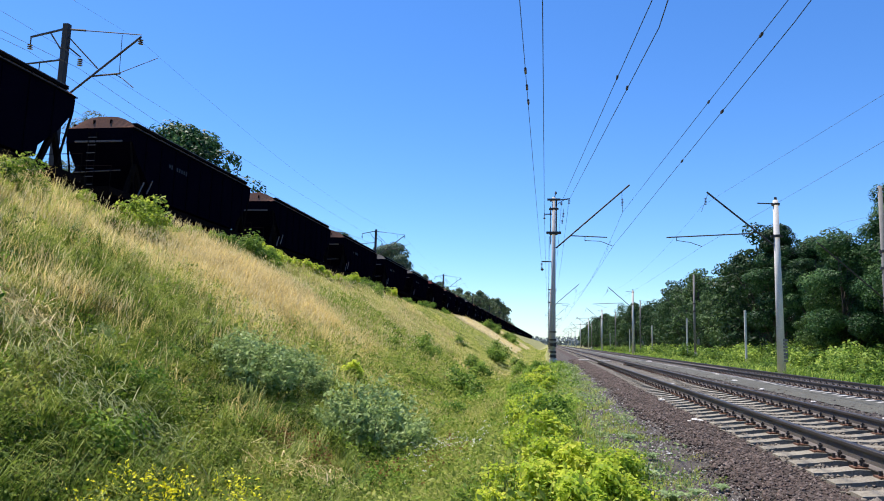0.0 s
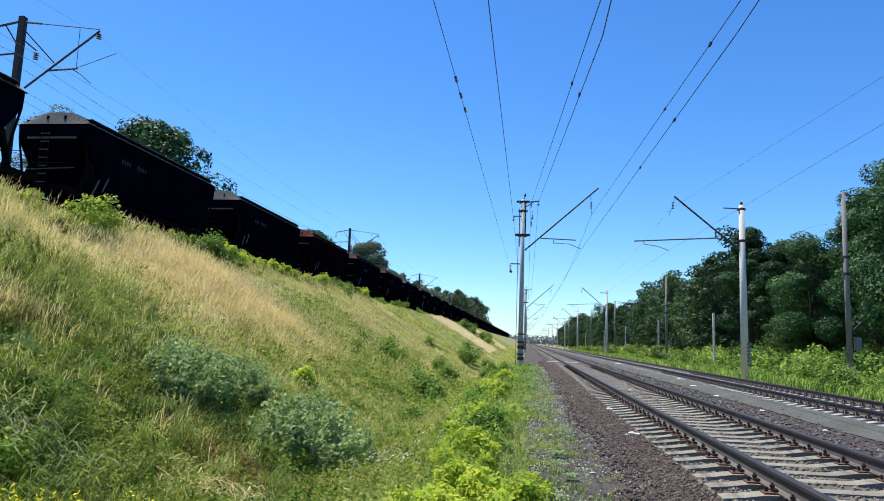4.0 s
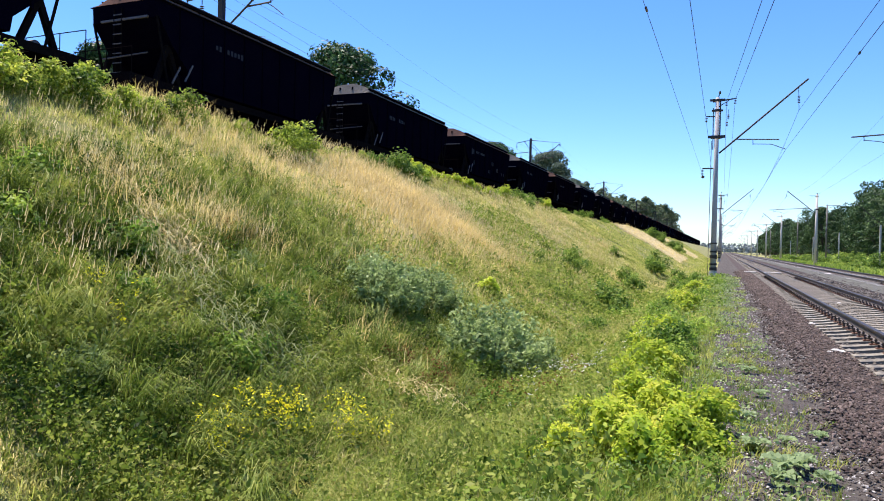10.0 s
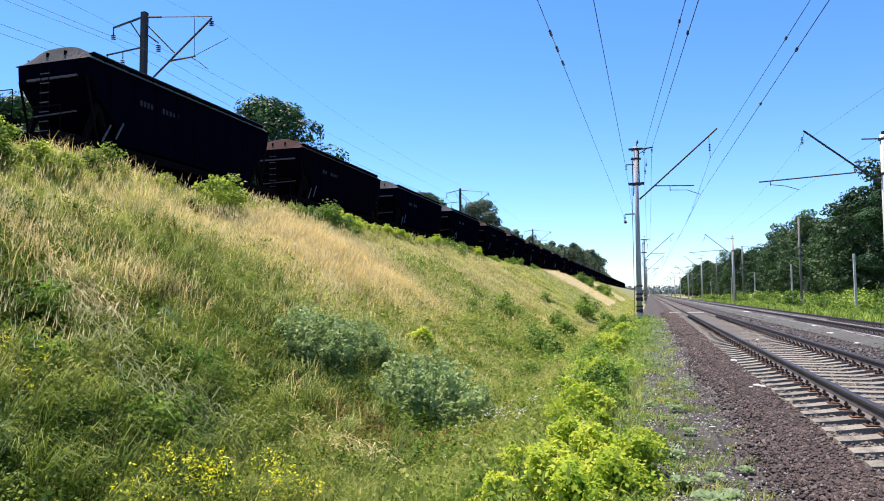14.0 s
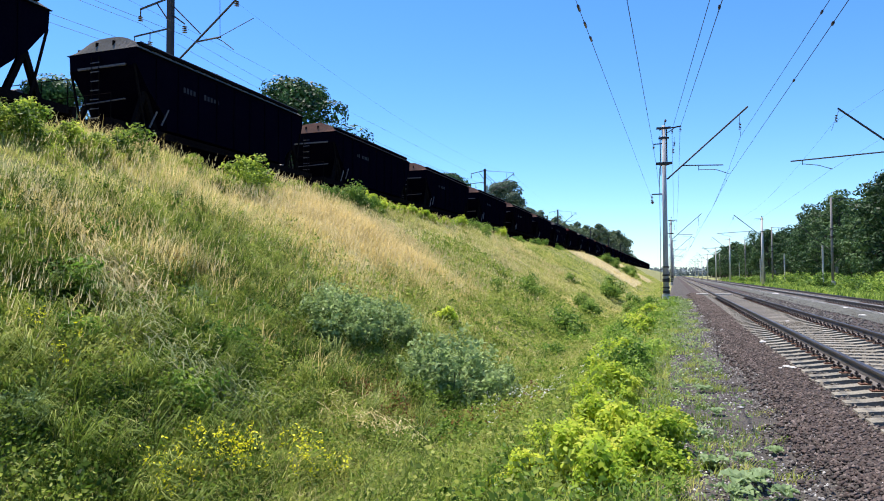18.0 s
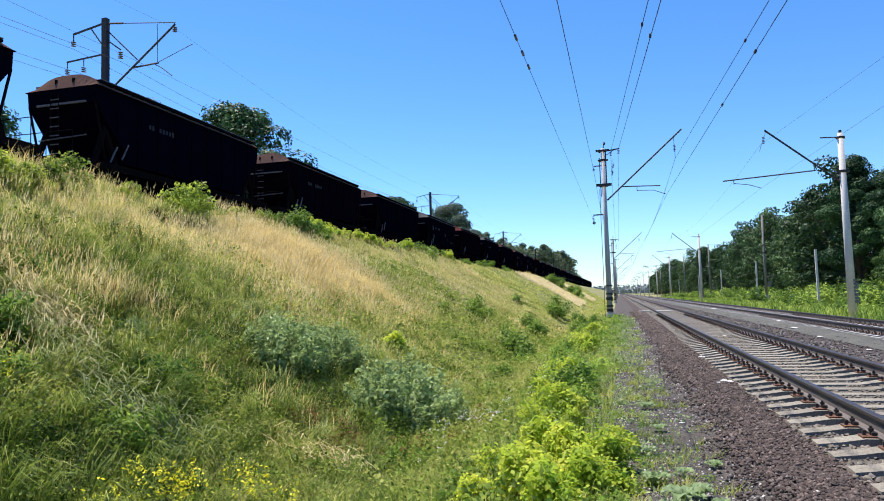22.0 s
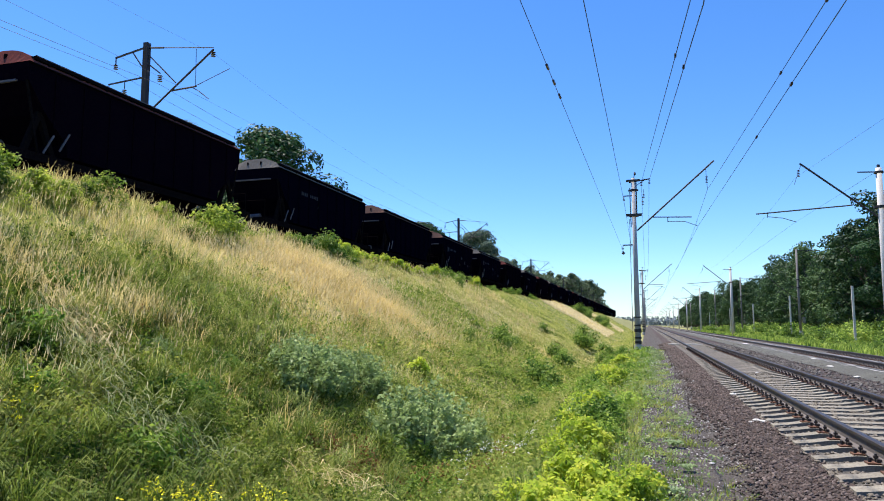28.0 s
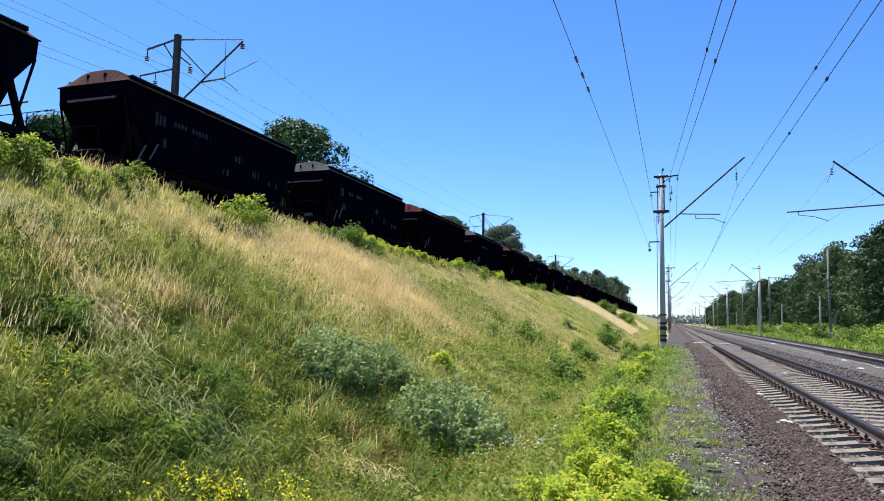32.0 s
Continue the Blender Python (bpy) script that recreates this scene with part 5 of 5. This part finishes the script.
rw = np.random.RandomState(77)
M_HERB = leafy("low herb leaves", [(0.10, 0.17, 0.024), (0.22, 0.31, 0.05), (0.35, 0.40, 0.09), (0.46, 0.47, 0.15)], 0.45, 0.7, 0.8, 1.5)
M_FLOWER = leafy("yellow flowers", [(0.80, 0.70, 0.02), (0.88, 0.82, 0.04), (0.9, 0.86, 0.10)], 0.3, 0.6)
M_PANICLE = leafy("pale seed heads", [(0.50, 0.40, 0.17), (0.70, 0.58, 0.30), (0.86, 0.76, 0.48)], 0.4, 0.8)
hx, hy, hk = clumped(rw, 2600, 42, -15.5, -4.2, 4.5, 40, 0.22)
keep = (dryness(hx, hy) < 0.55) & (hx < -3.2)
hx, hy, hk = hx[keep], hy[keep], hk[keep]
top = rw.uniform(0.12, 0.55, 2600)[hk]
# Mask for herbs whose tones take the hollows' shade.
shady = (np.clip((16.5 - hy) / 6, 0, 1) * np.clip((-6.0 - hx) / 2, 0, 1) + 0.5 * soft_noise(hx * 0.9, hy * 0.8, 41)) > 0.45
for name, label, mask, mat in (("meadow_herbs", "low leafy herbs and weeds among the grass", ~shady, M_HERB), ("dark_herbs", "shade-dark green leafy herbs low on the slope", shady, M_LUSH)):
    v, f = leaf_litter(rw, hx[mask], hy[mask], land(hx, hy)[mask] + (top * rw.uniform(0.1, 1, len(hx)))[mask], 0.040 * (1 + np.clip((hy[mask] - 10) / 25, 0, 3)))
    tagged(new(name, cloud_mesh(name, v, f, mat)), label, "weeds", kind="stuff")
# fine-leaved herbs near the foot of the slope
kx, ky, kk = clumped(rw, 2400, 60, -14.0, -4.8, 4.4, 14.5, 0.13, 1.15)
ktop = rw.uniform(0.15, 0.50, 2400)[kk]
kdark = rw.uniform(0, 1, 2400)[kk] < np.clip((-6.8 - kx) / 4, 0.1, 0.9)
for name, label, mask, mat in (("fine_herbs", "fine-leaved green herbs at the foot of the slope", ~kdark, M_HERB), ("deep_herbs", "deep green fine-leaved herbs at the foot of the slope", kdark, M_LUSH)):
    v, f = leaf_litter(rw, kx[mask], ky[mask], land(kx, ky)[mask] + (ktop * rw.uniform(0.2, 1, len(kx)))[mask], 0.024)
    tagged(new(name, cloud_mesh(name, v, f, mat)), label, "weeds", kind="stuff")
M_RUSSET = leafy("russet withered leaves", [(0.12, 0.06, 0.02), (0.24, 0.13, 0.045), (0.36, 0.22, 0.08)], 0.35, 0.7)
rp = np.array([(-6.9, 12.6), (-7.9, 10.9), (-8.2, 10.4), (-6.2, 10.6), (-6.0, 11.4), (-12.6, 10.6)])[rw.randint(0, 6, 46)]
rk_ = np.repeat(np.arange(46), 60)
rx_, ry_ = (rp[:, 0] + rw.normal(0, 0.4, 46))[rk_] + rw.normal(0, 0.07, 2760), (rp[:, 1] + rw.normal(0, 0.4, 46))[rk_] + rw.normal(0, 0.07, 2760)
v, f = leaf_litter(rw, rx_, ry_, land(rx_, ry_) + rw.uniform(0.05, 0.55, 2760) * rw.uniform(0.5, 1, 46)[rk_], 0.03)
tagged(new("withered_weeds", cloud_mesh("withered_weeds", v, f, M_RUSSET)), "russet withered weeds among the green", "weeds", kind="stuff")
patch = np.array([(-11.0, 6.6), (-10.5, 6.75), (-8.1, 6.4), (-7.85, 6.6), (-7.35, 7.2), (-7.3, 7.3), (-8.1, 5.8)])[rw.choice(7, 60, p=(0.08, 0.06, 0.2, 0.2, 0.16, 0.16, 0.14))]
yk = np.repeat(np.arange(60), 17)
yx = (patch[:, 0] + rw.normal(0, 0.17, 60))[yk] + rw.normal(0, 0.035, 1020)
yy = (patch[:, 1] + rw.normal(0, 0.17, 60))[yk] + rw.normal(0, 0.035, 1020)
ytop = rw.uniform(0.45, 0.75, 60)[yk] - rw.uniform(0, 0.22, 1020)
v, f = leaf_litter(rw, yx, yy, land(yx, yy) + ytop + rw.uniform(-0.08, 0.06, len(yx)), 0.022)
tagged(new("yellow_flowers", cloud_mesh("yellow_flowers", v, f, M_FLOWER)), "small yellow flower heads in the meadow", "flowers", kind="stuff")
sx_, sy_ = sow(rw, 110000, -19.2, -10.5, 5, 60, 1.5)
keep = rw.uniform(0, 1, len(sx_)) < dryness(sx_, sy_) + 0.05
sx_, sy_ = sx_[keep], sy_[keep]
base = land(sx_, sy_) + rw.uniform(0.25, 0.6, len(sx_))
wide = 0.007 * (1 + np.clip((sy_ - 8) / 20, 0, 3))
turn = rw.uniform(0, 3.14, len(sx_))
ax, ay = np.cos(turn) * wide, np.sin(turn) * wide
tip = rw.uniform(0.10, 0.22, len(sx_))
lx = rw.normal(0.04, 0.04, len(sx_))
v = np.stack([np.stack([sx_ - ax, sy_ - ay, base], 1), np.stack([sx_ + ax, sy_ + ay, base], 1), np.stack([sx_ + lx, sy_, base + tip], 1)], 1).reshape(-1, 3)
f = np.arange(len(v)).reshape(-1, 3)
tagged(new("seed_heads", cloud_mesh("seed_heads", v, f, M_PANICLE)), "pale seed heads over the dry grass", "grass", kind="stuff")
# pale flattened stalks along a trodden line down the slope
M_SWATH = leafy("pale matted stalks", [(0.20, 0.26, 0.09), (0.34, 0.38, 0.17), (0.52, 0.50, 0.28)], 0.4, 0.8, island=0.6)


def matted(name, label, line_x, line_y, count, wide, mat):
    """Flattened stalks that lie across each other along a line on the slope."""
    k = rw.uniform(0, len(line_x) - 1, count)
    lx0, ly0 = np.interp(k, range(len(line_x)), line_x) + rw.normal(0, wide, count), np.interp(k, range(len(line_x)), line_y) + rw.normal(0, wide, count)
    la, ll = rw.normal(0.4, 0.8, count), rw.uniform(0.15, 0.5, count)
    lx1, ly1 = lx0 + np.cos(la) * ll, ly0 + np.sin(la) * ll
    lh = rw.uniform(0.25, 0.50, count)
    q0, q1 = np.stack([lx0, ly0, land(lx0, ly0) + lh], 1), np.stack([lx1, ly1, land(lx1, ly1) + lh * rw.uniform(0.2, 1.4, count)], 1)
    mid = (q0 + q1) / 2 + np.array([0, 0, 1.0]) * rw.uniform(0, 0.10, count)[:, None]
    qw = np.stack([-np.sin(la) * 0.007, np.cos(la) * 0.007, np.zeros(count)], 1)
    v = np.stack([q0 - qw, q0 + qw, mid + qw, mid - qw, q1], 1).reshape(-1, 3)
    i = np.arange(count)[:, None] * 5
    f = np.concatenate([i + np.array([t]) for t in ((0, 1, 2), (0, 2, 3), (3, 2, 4))], 0)
    tagged(new(name, cloud_mesh(name, v, f, mat)), label, "grass", kind="stuff")


matted("fallen_stalks", "pale flattened stalks along a trodden line", [-14.0, -12.9, -12.3, -11.9, -11.4], [9.5, 9.4, 9.1, 9.0, 9.0], 600, 0.25, M_PANICLE)
matted("matted_grass", "matted grey-green grass along a trodden line", [-12.2, -11.4, -10.5, -9.4, -8.8], [9.0, 8.4, 8.1, 7.9, 8.0], 520, 0.30, M_SWATH)
matted("bent_stalks", "bent dry stalks round a bare spot", [-8.1, -7.5, -7.0], [9.2, 9.1, 9.3], 110, 0.18, M_PANICLE)
M_WHITE_FLOWER = leafy("white flower heads", [(0.70, 0.70, 0.62), (0.80, 0.80, 0.74), (0.85, 0.85, 0.80)], 0.3, 0.7)
fk = np.repeat(np.arange(70), 7)
fx_, fy_ = rw.normal(-5.55, 0.45, 70)[fk] + rw.normal(0, 0.03, 490), rw.normal(11.2, 0.9, 70)[fk] + rw.normal(0, 0.03, 490)
v, f = leaf_litter(rw, fx_, fy_, land(fx_, fy_) + rw.uniform(0.35, 0.6, 70)[fk] + rw.normal(0, 0.012, 490), 0.014, 2.0)
tagged(new("white_flowers", cloud_mesh("white_flowers", v, f, M_WHITE_FLOWER)), "small white flower heads in the weeds", "flowers", kind="stuff")
# long arching tufts low on the slope
M_ARCH = leafy("deep green arching grass", [(0.045, 0.085, 0.012), (0.11, 0.17, 0.025), (0.23, 0.29, 0.055), (0.40, 0.42, 0.13)], 0.35, 0.6, 0.8, 1.4)
tufts, per = 520, 26
ax0, ay0 = sow(rw, tufts, -16.0, -6.6, 5.0, 17, 1.25)
at_ = np.repeat(np.arange(tufts), per)
way = rw.normal(0.3, 0.9, tufts)[at_] + rw.normal(0, 0.45, len(at_))
size_ = rw.uniform(0.35, 0.75, tufts)[at_] * rw.uniform(0.6, 1.1, len(at_))
bx, by = ax0[at_] + rw.normal(0, 0.05, len(at_)), ay0[at_] + rw.normal(0, 0.05, len(at_))
root = np.stack([bx, by, land(bx, by)], 1)
ahead = np.stack([np.cos(way), np.sin(way), np.zeros(len(at_))], 1) * size_[:, None]
aside = np.stack([-np.sin(way), np.cos(way), np.zeros(len(at_))], 1) * 0.0042
rise = np.array([[0, 0, 1.0]]) * size_[:, None]
knee, bow, tip_ = root + ahead * 0.12 + rise * 0.55, root + ahead * 0.42 + rise * 0.85, root + ahead * rw.uniform(0.7, 1.0, len(at_))[:, None] + rise * rw.uniform(0.55, 0.9, len(at_))[:, None]
v = np.stack([root - aside, root + aside, knee + aside, knee - aside, bow + aside, bow - aside, tip_], 1).reshape(-1, 3)
k = np.arange(len(at_))[:, None] * 7
f = np.concatenate([k + np.array([[a, b, c]]) for a, b, c in ((0, 1, 2), (0, 2, 3), (3, 2, 4), (3, 4, 5), (5, 4, 6))], 0)
tagged(new("arching_grass", cloud_mesh("arching_grass", v, f, M_ARCH)), "long green arching grass tufts", "grass", kind="stuff")
# tufts along the gravel path
tx, ty, tk = clumped(rw, 420, 60, -3.75, -2.2, 4.6, 48, 0.07, 1.4)
keep = rw.uniform(0, 1, 420)[tk] < np.clip((-2.2 - tx) * 0.8, 0.04, 1)
tx, ty = tx[keep], ty[keep]
v, f = blades(rw, tx, ty, 0.17 * np.ones(len(tx)), 0.006 * (1 + ty / 25), 0.7)
tagged(new("path_weeds", cloud_mesh("path_weeds", v, f, M_GRASS)), "sparse grass tufts along the gravel path", "weeds", kind="stuff")
vx, vy, vk = clumped(rw, 300, 34, -5.2, -3.25, 4.4, 48, 0.13, 1.3)
vtop = rw.uniform(0.08, 0.50, 300)[vk]
keep = vx < -3.05
vx, vy, vtop = vx[keep], vy[keep], vtop[keep]
v, f = leaf_litter(rw, vx, vy, land(vx, vy) + vtop * rw.uniform(0.15, 1, len(vx)), 0.032 * (1 + np.clip((vy - 8) / 25, 0, 2)))
tagged(new("path_side_weeds", cloud_mesh("path_side_weeds", v, f, M_SHRUB)), "fresh green weeds beside the gravel path", "weeds", kind="stuff")


px_, py_, pk_ = clumped(rw, 430, 40, -4.9, -2.6, 4.4, 48, 0.10, 1.3)
ptop = rw.uniform(0.06, 0.30, 430)[pk_]
v, f = leaf_litter(rw, px_, py_, land(px_, py_) + ptop * rw.uniform(0.15, 1, len(px_)), 0.022 * (1 + np.clip((py_ - 8) / 25, 0, 2)))
tagged(new("grey_weeds", cloud_mesh("grey_weeds", v, f, M_WORMWOOD)), "grey-green weeds along the path edge", "weeds", kind="stuff")
nx_ = 13000
qx, qy = rw.uniform(-5.2, -3.35, nx_), 4.4 + 45 * rw.uniform(0, 1, nx_) ** 1.5
v, f = blades(rw, qx, qy, 0.30 * np.ones(nx_), 0.008 * (1 + qy / 25), 0.6)
tagged(new("path_side_grass", cloud_mesh("path_side_grass", v, f, M_GRASS)), "green grass beside the gravel path", "grass", kind="stuff")
M_DOCK = leafy("pale broad weed leaves", [(0.16, 0.24, 0.09), (0.24, 0.33, 0.15), (0.34, 0.42, 0.24)], 0.35, 0.6)


def rosette(seed, leaves=11, length=0.16):
    """A low weed of broad leaves that lie round its root."""
    rnd = random.Random(seed)
    t = thing("broadleaf_weed", "pale broad-leaved weed on the gravel path", "weed", "broad-leaved weeds")
    for i in range(leaves):
        a, n = 6.283 * i / leaves + rnd.uniform(-0.3, 0.3), length * rnd.uniform(0.6, 1.15)
        vs = []
        for k, wd in ((0.1, 0.05), (0.45, 0.34), (0.8, 0.28), (1.0, 0.02)):
            z = 0.02 + 0.10 * math.sin(2.4 * k) * rnd.uniform(0.7, 1.1)
            cx, cy = n * k * math.cos(a), n * k * math.sin(a)
            ox, oy = -math.sin(a) * n * wd, math.cos(a) * n * wd
            vs += [(cx - ox, cy - oy, z + 0.01), (cx, cy, z - 0.012), (cx + ox, cy + oy, z + 0.01)]
        fs = []
        for r in range(3):
            for c in range(2):
                j = 3 * r + c
                fs.append((j, j + 1, j + 4, j + 3))
        part("leaf", Shape().add(vs, fs), M_DOCK, t)
    return t


docks = [rosette(i) for i in range(2)]
rk = random.Random(3)
fresh_docks = list(docks)
for x, y, sc in ((-2.78, 5.75, 1.0), (-2.62, 5.95, 0.8), (-2.85, 5.45, 0.9), (-2.5, 5.6, 0.7), (-2.95, 6.3, 0.8), (-2.7, 6.6, 0.6), (-3.0, 7.4, 0.7), (-2.4, 6.9, 0.6), (-2.8, 8.6, 0.7), (-2.9, 10.2, 0.8)):
    ob = fresh_docks.pop(0) if fresh_docks else copy_thing(docks[rk.randrange(2)], Matrix())
    ob.matrix_basis = pose(x, y, float(land(x, y)) + 0.035, 0, 0, rk.uniform(0, 360)) @ Matrix.Diagonal((sc, sc, sc, 1))


# ---- loose stones ----
OCTA = np.array([[1, 0, 0], [-1, 0, 0], [0, 1, 0], [0, -1, 0], [0, 0, 1], [0, 0, -1]], float)
OCTA_F = np.array([[0, 2, 4], [2, 1, 4], [1, 3, 4], [3, 0, 4], [3, 1, 5], [0, 3, 5]])


def stones(name, label, mat, rng, x, y, z, size):
    n = len(x)
    v = OCTA[None] * rng.uniform(0.6, 1.25, (n, 6, 3)) * (size * rng.uniform(0.5, 1.4, n))[:, None, None]
    v = v + rng.normal(0, 0.18, (n, 6, 3)) * size[:, None, None]
    a, b = rng.uniform(0, 6.283, n), rng.uniform(-0.8, 0.8, n)
    ca, sa, cb, sb = np.cos(a)[:, None], np.sin(a)[:, None], np.cos(b)[:, None], np.sin(b)[:, None]
    vx, vz = v[..., 0] * cb + v[..., 2] * sb, -v[..., 0] * sb + v[..., 2] * cb
    v = np.stack([vx * ca - v[..., 1] * sa, vx * sa + v[..., 1] * ca, vz * 0.75], -1)
    v = v + np.stack([x, y, z + size * 0.15], 1)[:, None]
    f = (np.arange(n)[:, None, None] * 6 + OCTA_F[None]).reshape(-1, 3)
    return tagged(new(name, cloud_mesh(name, v.reshape(-1, 3), f, mat)), label, "stones", kind="stuff")


def stone_material(name, tones):
    m, n, l, b = material(name, 0.95)
    geo = n.new("ShaderNodeNewGeometry")
    k = len(tones) - 1
    col = ramp(n, l, geo.outputs["Random Per Island"], [(0.05 + 0.9 * i / k, c) for i, c in enumerate(tones)])
    f = tex_noise(n, l, coords(n, l, space="World"), 60, 3)
    l.new(mix_rgb(n, l, 0.25, col, ramp(n, l, f, [(0.3, (0.02, 0.017, 0.014)), (0.7, (0.16, 0.14, 0.125))])), b.inputs["Base Color"])
    bump(n, l, b, f, 0.4, 0.01)
    return m


M_STONE = stone_material("brown ballast stones", [(0.010, 0.0055, 0.0045), (0.036, 0.020, 0.0155), (0.070, 0.042, 0.034), (0.044, 0.033, 0.029), (0.16, 0.12, 0.105)])
M_STONE_GREY = stone_material("grey ballast stones", [(0.032, 0.029, 0.028), (0.058, 0.054, 0.050), (0.09, 0.086, 0.080), (0.050, 0.042, 0.038), (0.16, 0.155, 0.145)])
M_STONE_TAN = stone_material("dusty tan ballast stones", [(0.10, 0.085, 0.062), (0.15, 0.13, 0.098), (0.20, 0.175, 0.135), (0.13, 0.115, 0.10)])
M_STONE_PALE = stone_material("pale path stones", [(0.035, 0.029, 0.025), (0.075, 0.067, 0.06), (0.13, 0.12, 0.11), (0.065, 0.05, 0.042), (0.18, 0.17, 0.16), (0.50, 0.49, 0.47)])


def strew(count, x0, x1, y0, y1, power=1.3):
    u = rw.uniform(0, 1, count)
    return rw.uniform(x0, x1, count), y0 + (y1 - y0) * u ** power


x, y = strew(44000, -2.75, -1.35, 4.0, 60, 2.0)
keep = x > -2.06 + 0.20 * soft_noise(x * 1.5, y * 1.2, 51) - 0.35 * rw.uniform(0, 1, len(x)) ** 3
x, y = x[keep], y[keep]
stones("shoulder_stones", "brown crushed stones along the sleeper ends", M_STONE, rw, x, y, np.where(x > -1.9, bed(x, y), bed(x, y) + 0.03), 0.0175 * (1 + y / 35))
x, y = strew(9000, -1.45, 1.45, 5.0, 24)
off = np.abs(((y - 4.28) / PITCH + 0.5) % 1 - 0.5) * PITCH
keep = (off > 0.125) & (np.abs(np.abs(x) - 0.797) > 0.09)
x, y = x[keep], y[keep]
stones("crib_stones", "dusty tan stones between the sleepers", M_STONE_TAN, rw, x, y, bed(x, y) + 0.012, 0.028 * np.ones(len(x)))
x, y = strew(14000, 1.45, 8.0, 8.0, 60, 1.7)
keep = ~((x > 2.95) & (x < 3.72) & (rw.uniform(0, 1, len(x)) < 0.75))
x, y = x[keep], y[keep]
stones("middle_stones", "grey crushed stones between the two tracks", M_STONE_GREY, rw, x, y, bed(x, y), 0.03 * (1 + y / 50))
x, y = strew(24000, -3.6, -1.95, 4.3, 45, 1.9)
stones("path_stones", "pale small stones on the gravel path", M_STONE_PALE, rw, x, y, np.maximum(land(x, y) + 0.03, np.where(x > -2.75, bed(x, y) + 0.012, -9)), 0.011 * (1 + y / 22))

M_WHITE = surface("white lime stone", (0.50, 0.49, 0.46), (0.60, 0.59, 0.56), (0.36, 0.35, 0.32), 0.9, big=8, fine=40)
rs_ = random.Random(12)
for x, y, s in ((-1.54, 12.42, 0.06), (-1.47, 12.30, 0.045), (-1.63, 12.35, 0.035), (-1.41, 16.7, 0.08), (-2.73, 14.9, 0.05), (-2.62, 6.3, 0.028), (-2.75, 5.9, 0.04), (-2.35, 7.05, 0.025),
                (-1.95, 6.2, 0.03), (-2.05, 6.75, 0.025), (-1.8, 5.9, 0.02), (-2.5, 9.2, 0.03), (-2.9, 12.6, 0.035), (-2.1, 10.4, 0.022), (2.6, 15, 0.05), (3.2, 28.6, 0.12), (2.9, 24, 0.08), (3.8, 34, 0.12), (2.7, 19, 0.06), (3.8, 56, 0.2), (0.1, 24, 0.06)):
    st = Shape()
    ring = lambda z, r, n: [(r * rs_.uniform(0.75, 1.2) * math.cos(6.283 * k / n), r * rs_.uniform(0.75, 1.2) * math.sin(6.283 * k / n), z * rs_.uniform(0.8, 1.2)) for k in range(n)]
    st.v = [tuple(s * c for c in q) for q in ring(-0.5, 0.7, 7) + ring(0.15, 1.0, 7) + ring(0.65, 0.55, 7)]
    st.f = [(7 * r + k, 7 * r + (k + 1) % 7, 7 * r + 7 + (k + 1) % 7, 7 * r + 7 + k) for r in range(2) for k in range(7)] + [tuple(range(7))[::-1], tuple(range(14, 21))]
    o = new("white_stone", st.mesh("white_stone", M_WHITE))
    o.matrix_basis = pose(x, y, max(float(bed(x, y)) if x > -2.75 else -9, float(land(x, y)) + 0.03) + s * 0.35, 0, 0, rs_.uniform(0, 360)) @ Matrix.Diagonal((1.3, 1, 0.6, 1))
    tagged(o, "whitish stone lying on the track bed", "stone", "white stones")
for x0, x1, y in ((-1.75, -0.95, 54.0), (-0.55, 0.6, 53.6)):
    o = new("crossing_board", Shape().box(0, 0, 0, x1 - x0, 1.1, 0.06, bevel=0.01).mesh("crossing_board", M_CONCRETE))
    o.matrix_basis = pose((x0 + x1) / 2, y, -0.17)
    tagged(o, "pale concrete crossing board beside the rail", "crossing board", "crossing boards")

# distant woods on the skyline, with blue-grey haze put into the leaf colour
M_WOODS = leafy("leaves in blue-grey haze tint", [(0.15, 0.19, 0.20), (0.18, 0.22, 0.23), (0.21, 0.25, 0.26)], 0.2)
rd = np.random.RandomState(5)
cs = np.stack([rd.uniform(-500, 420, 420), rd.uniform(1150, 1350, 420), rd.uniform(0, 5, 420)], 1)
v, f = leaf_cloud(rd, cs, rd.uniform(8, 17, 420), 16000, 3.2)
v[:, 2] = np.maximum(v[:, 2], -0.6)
tagged(new("distant_woods", cloud_mesh("distant_woods", v, f, M_WOODS)), "haze-tinted woods on the skyline", "woods", kind="stuff")


motions()
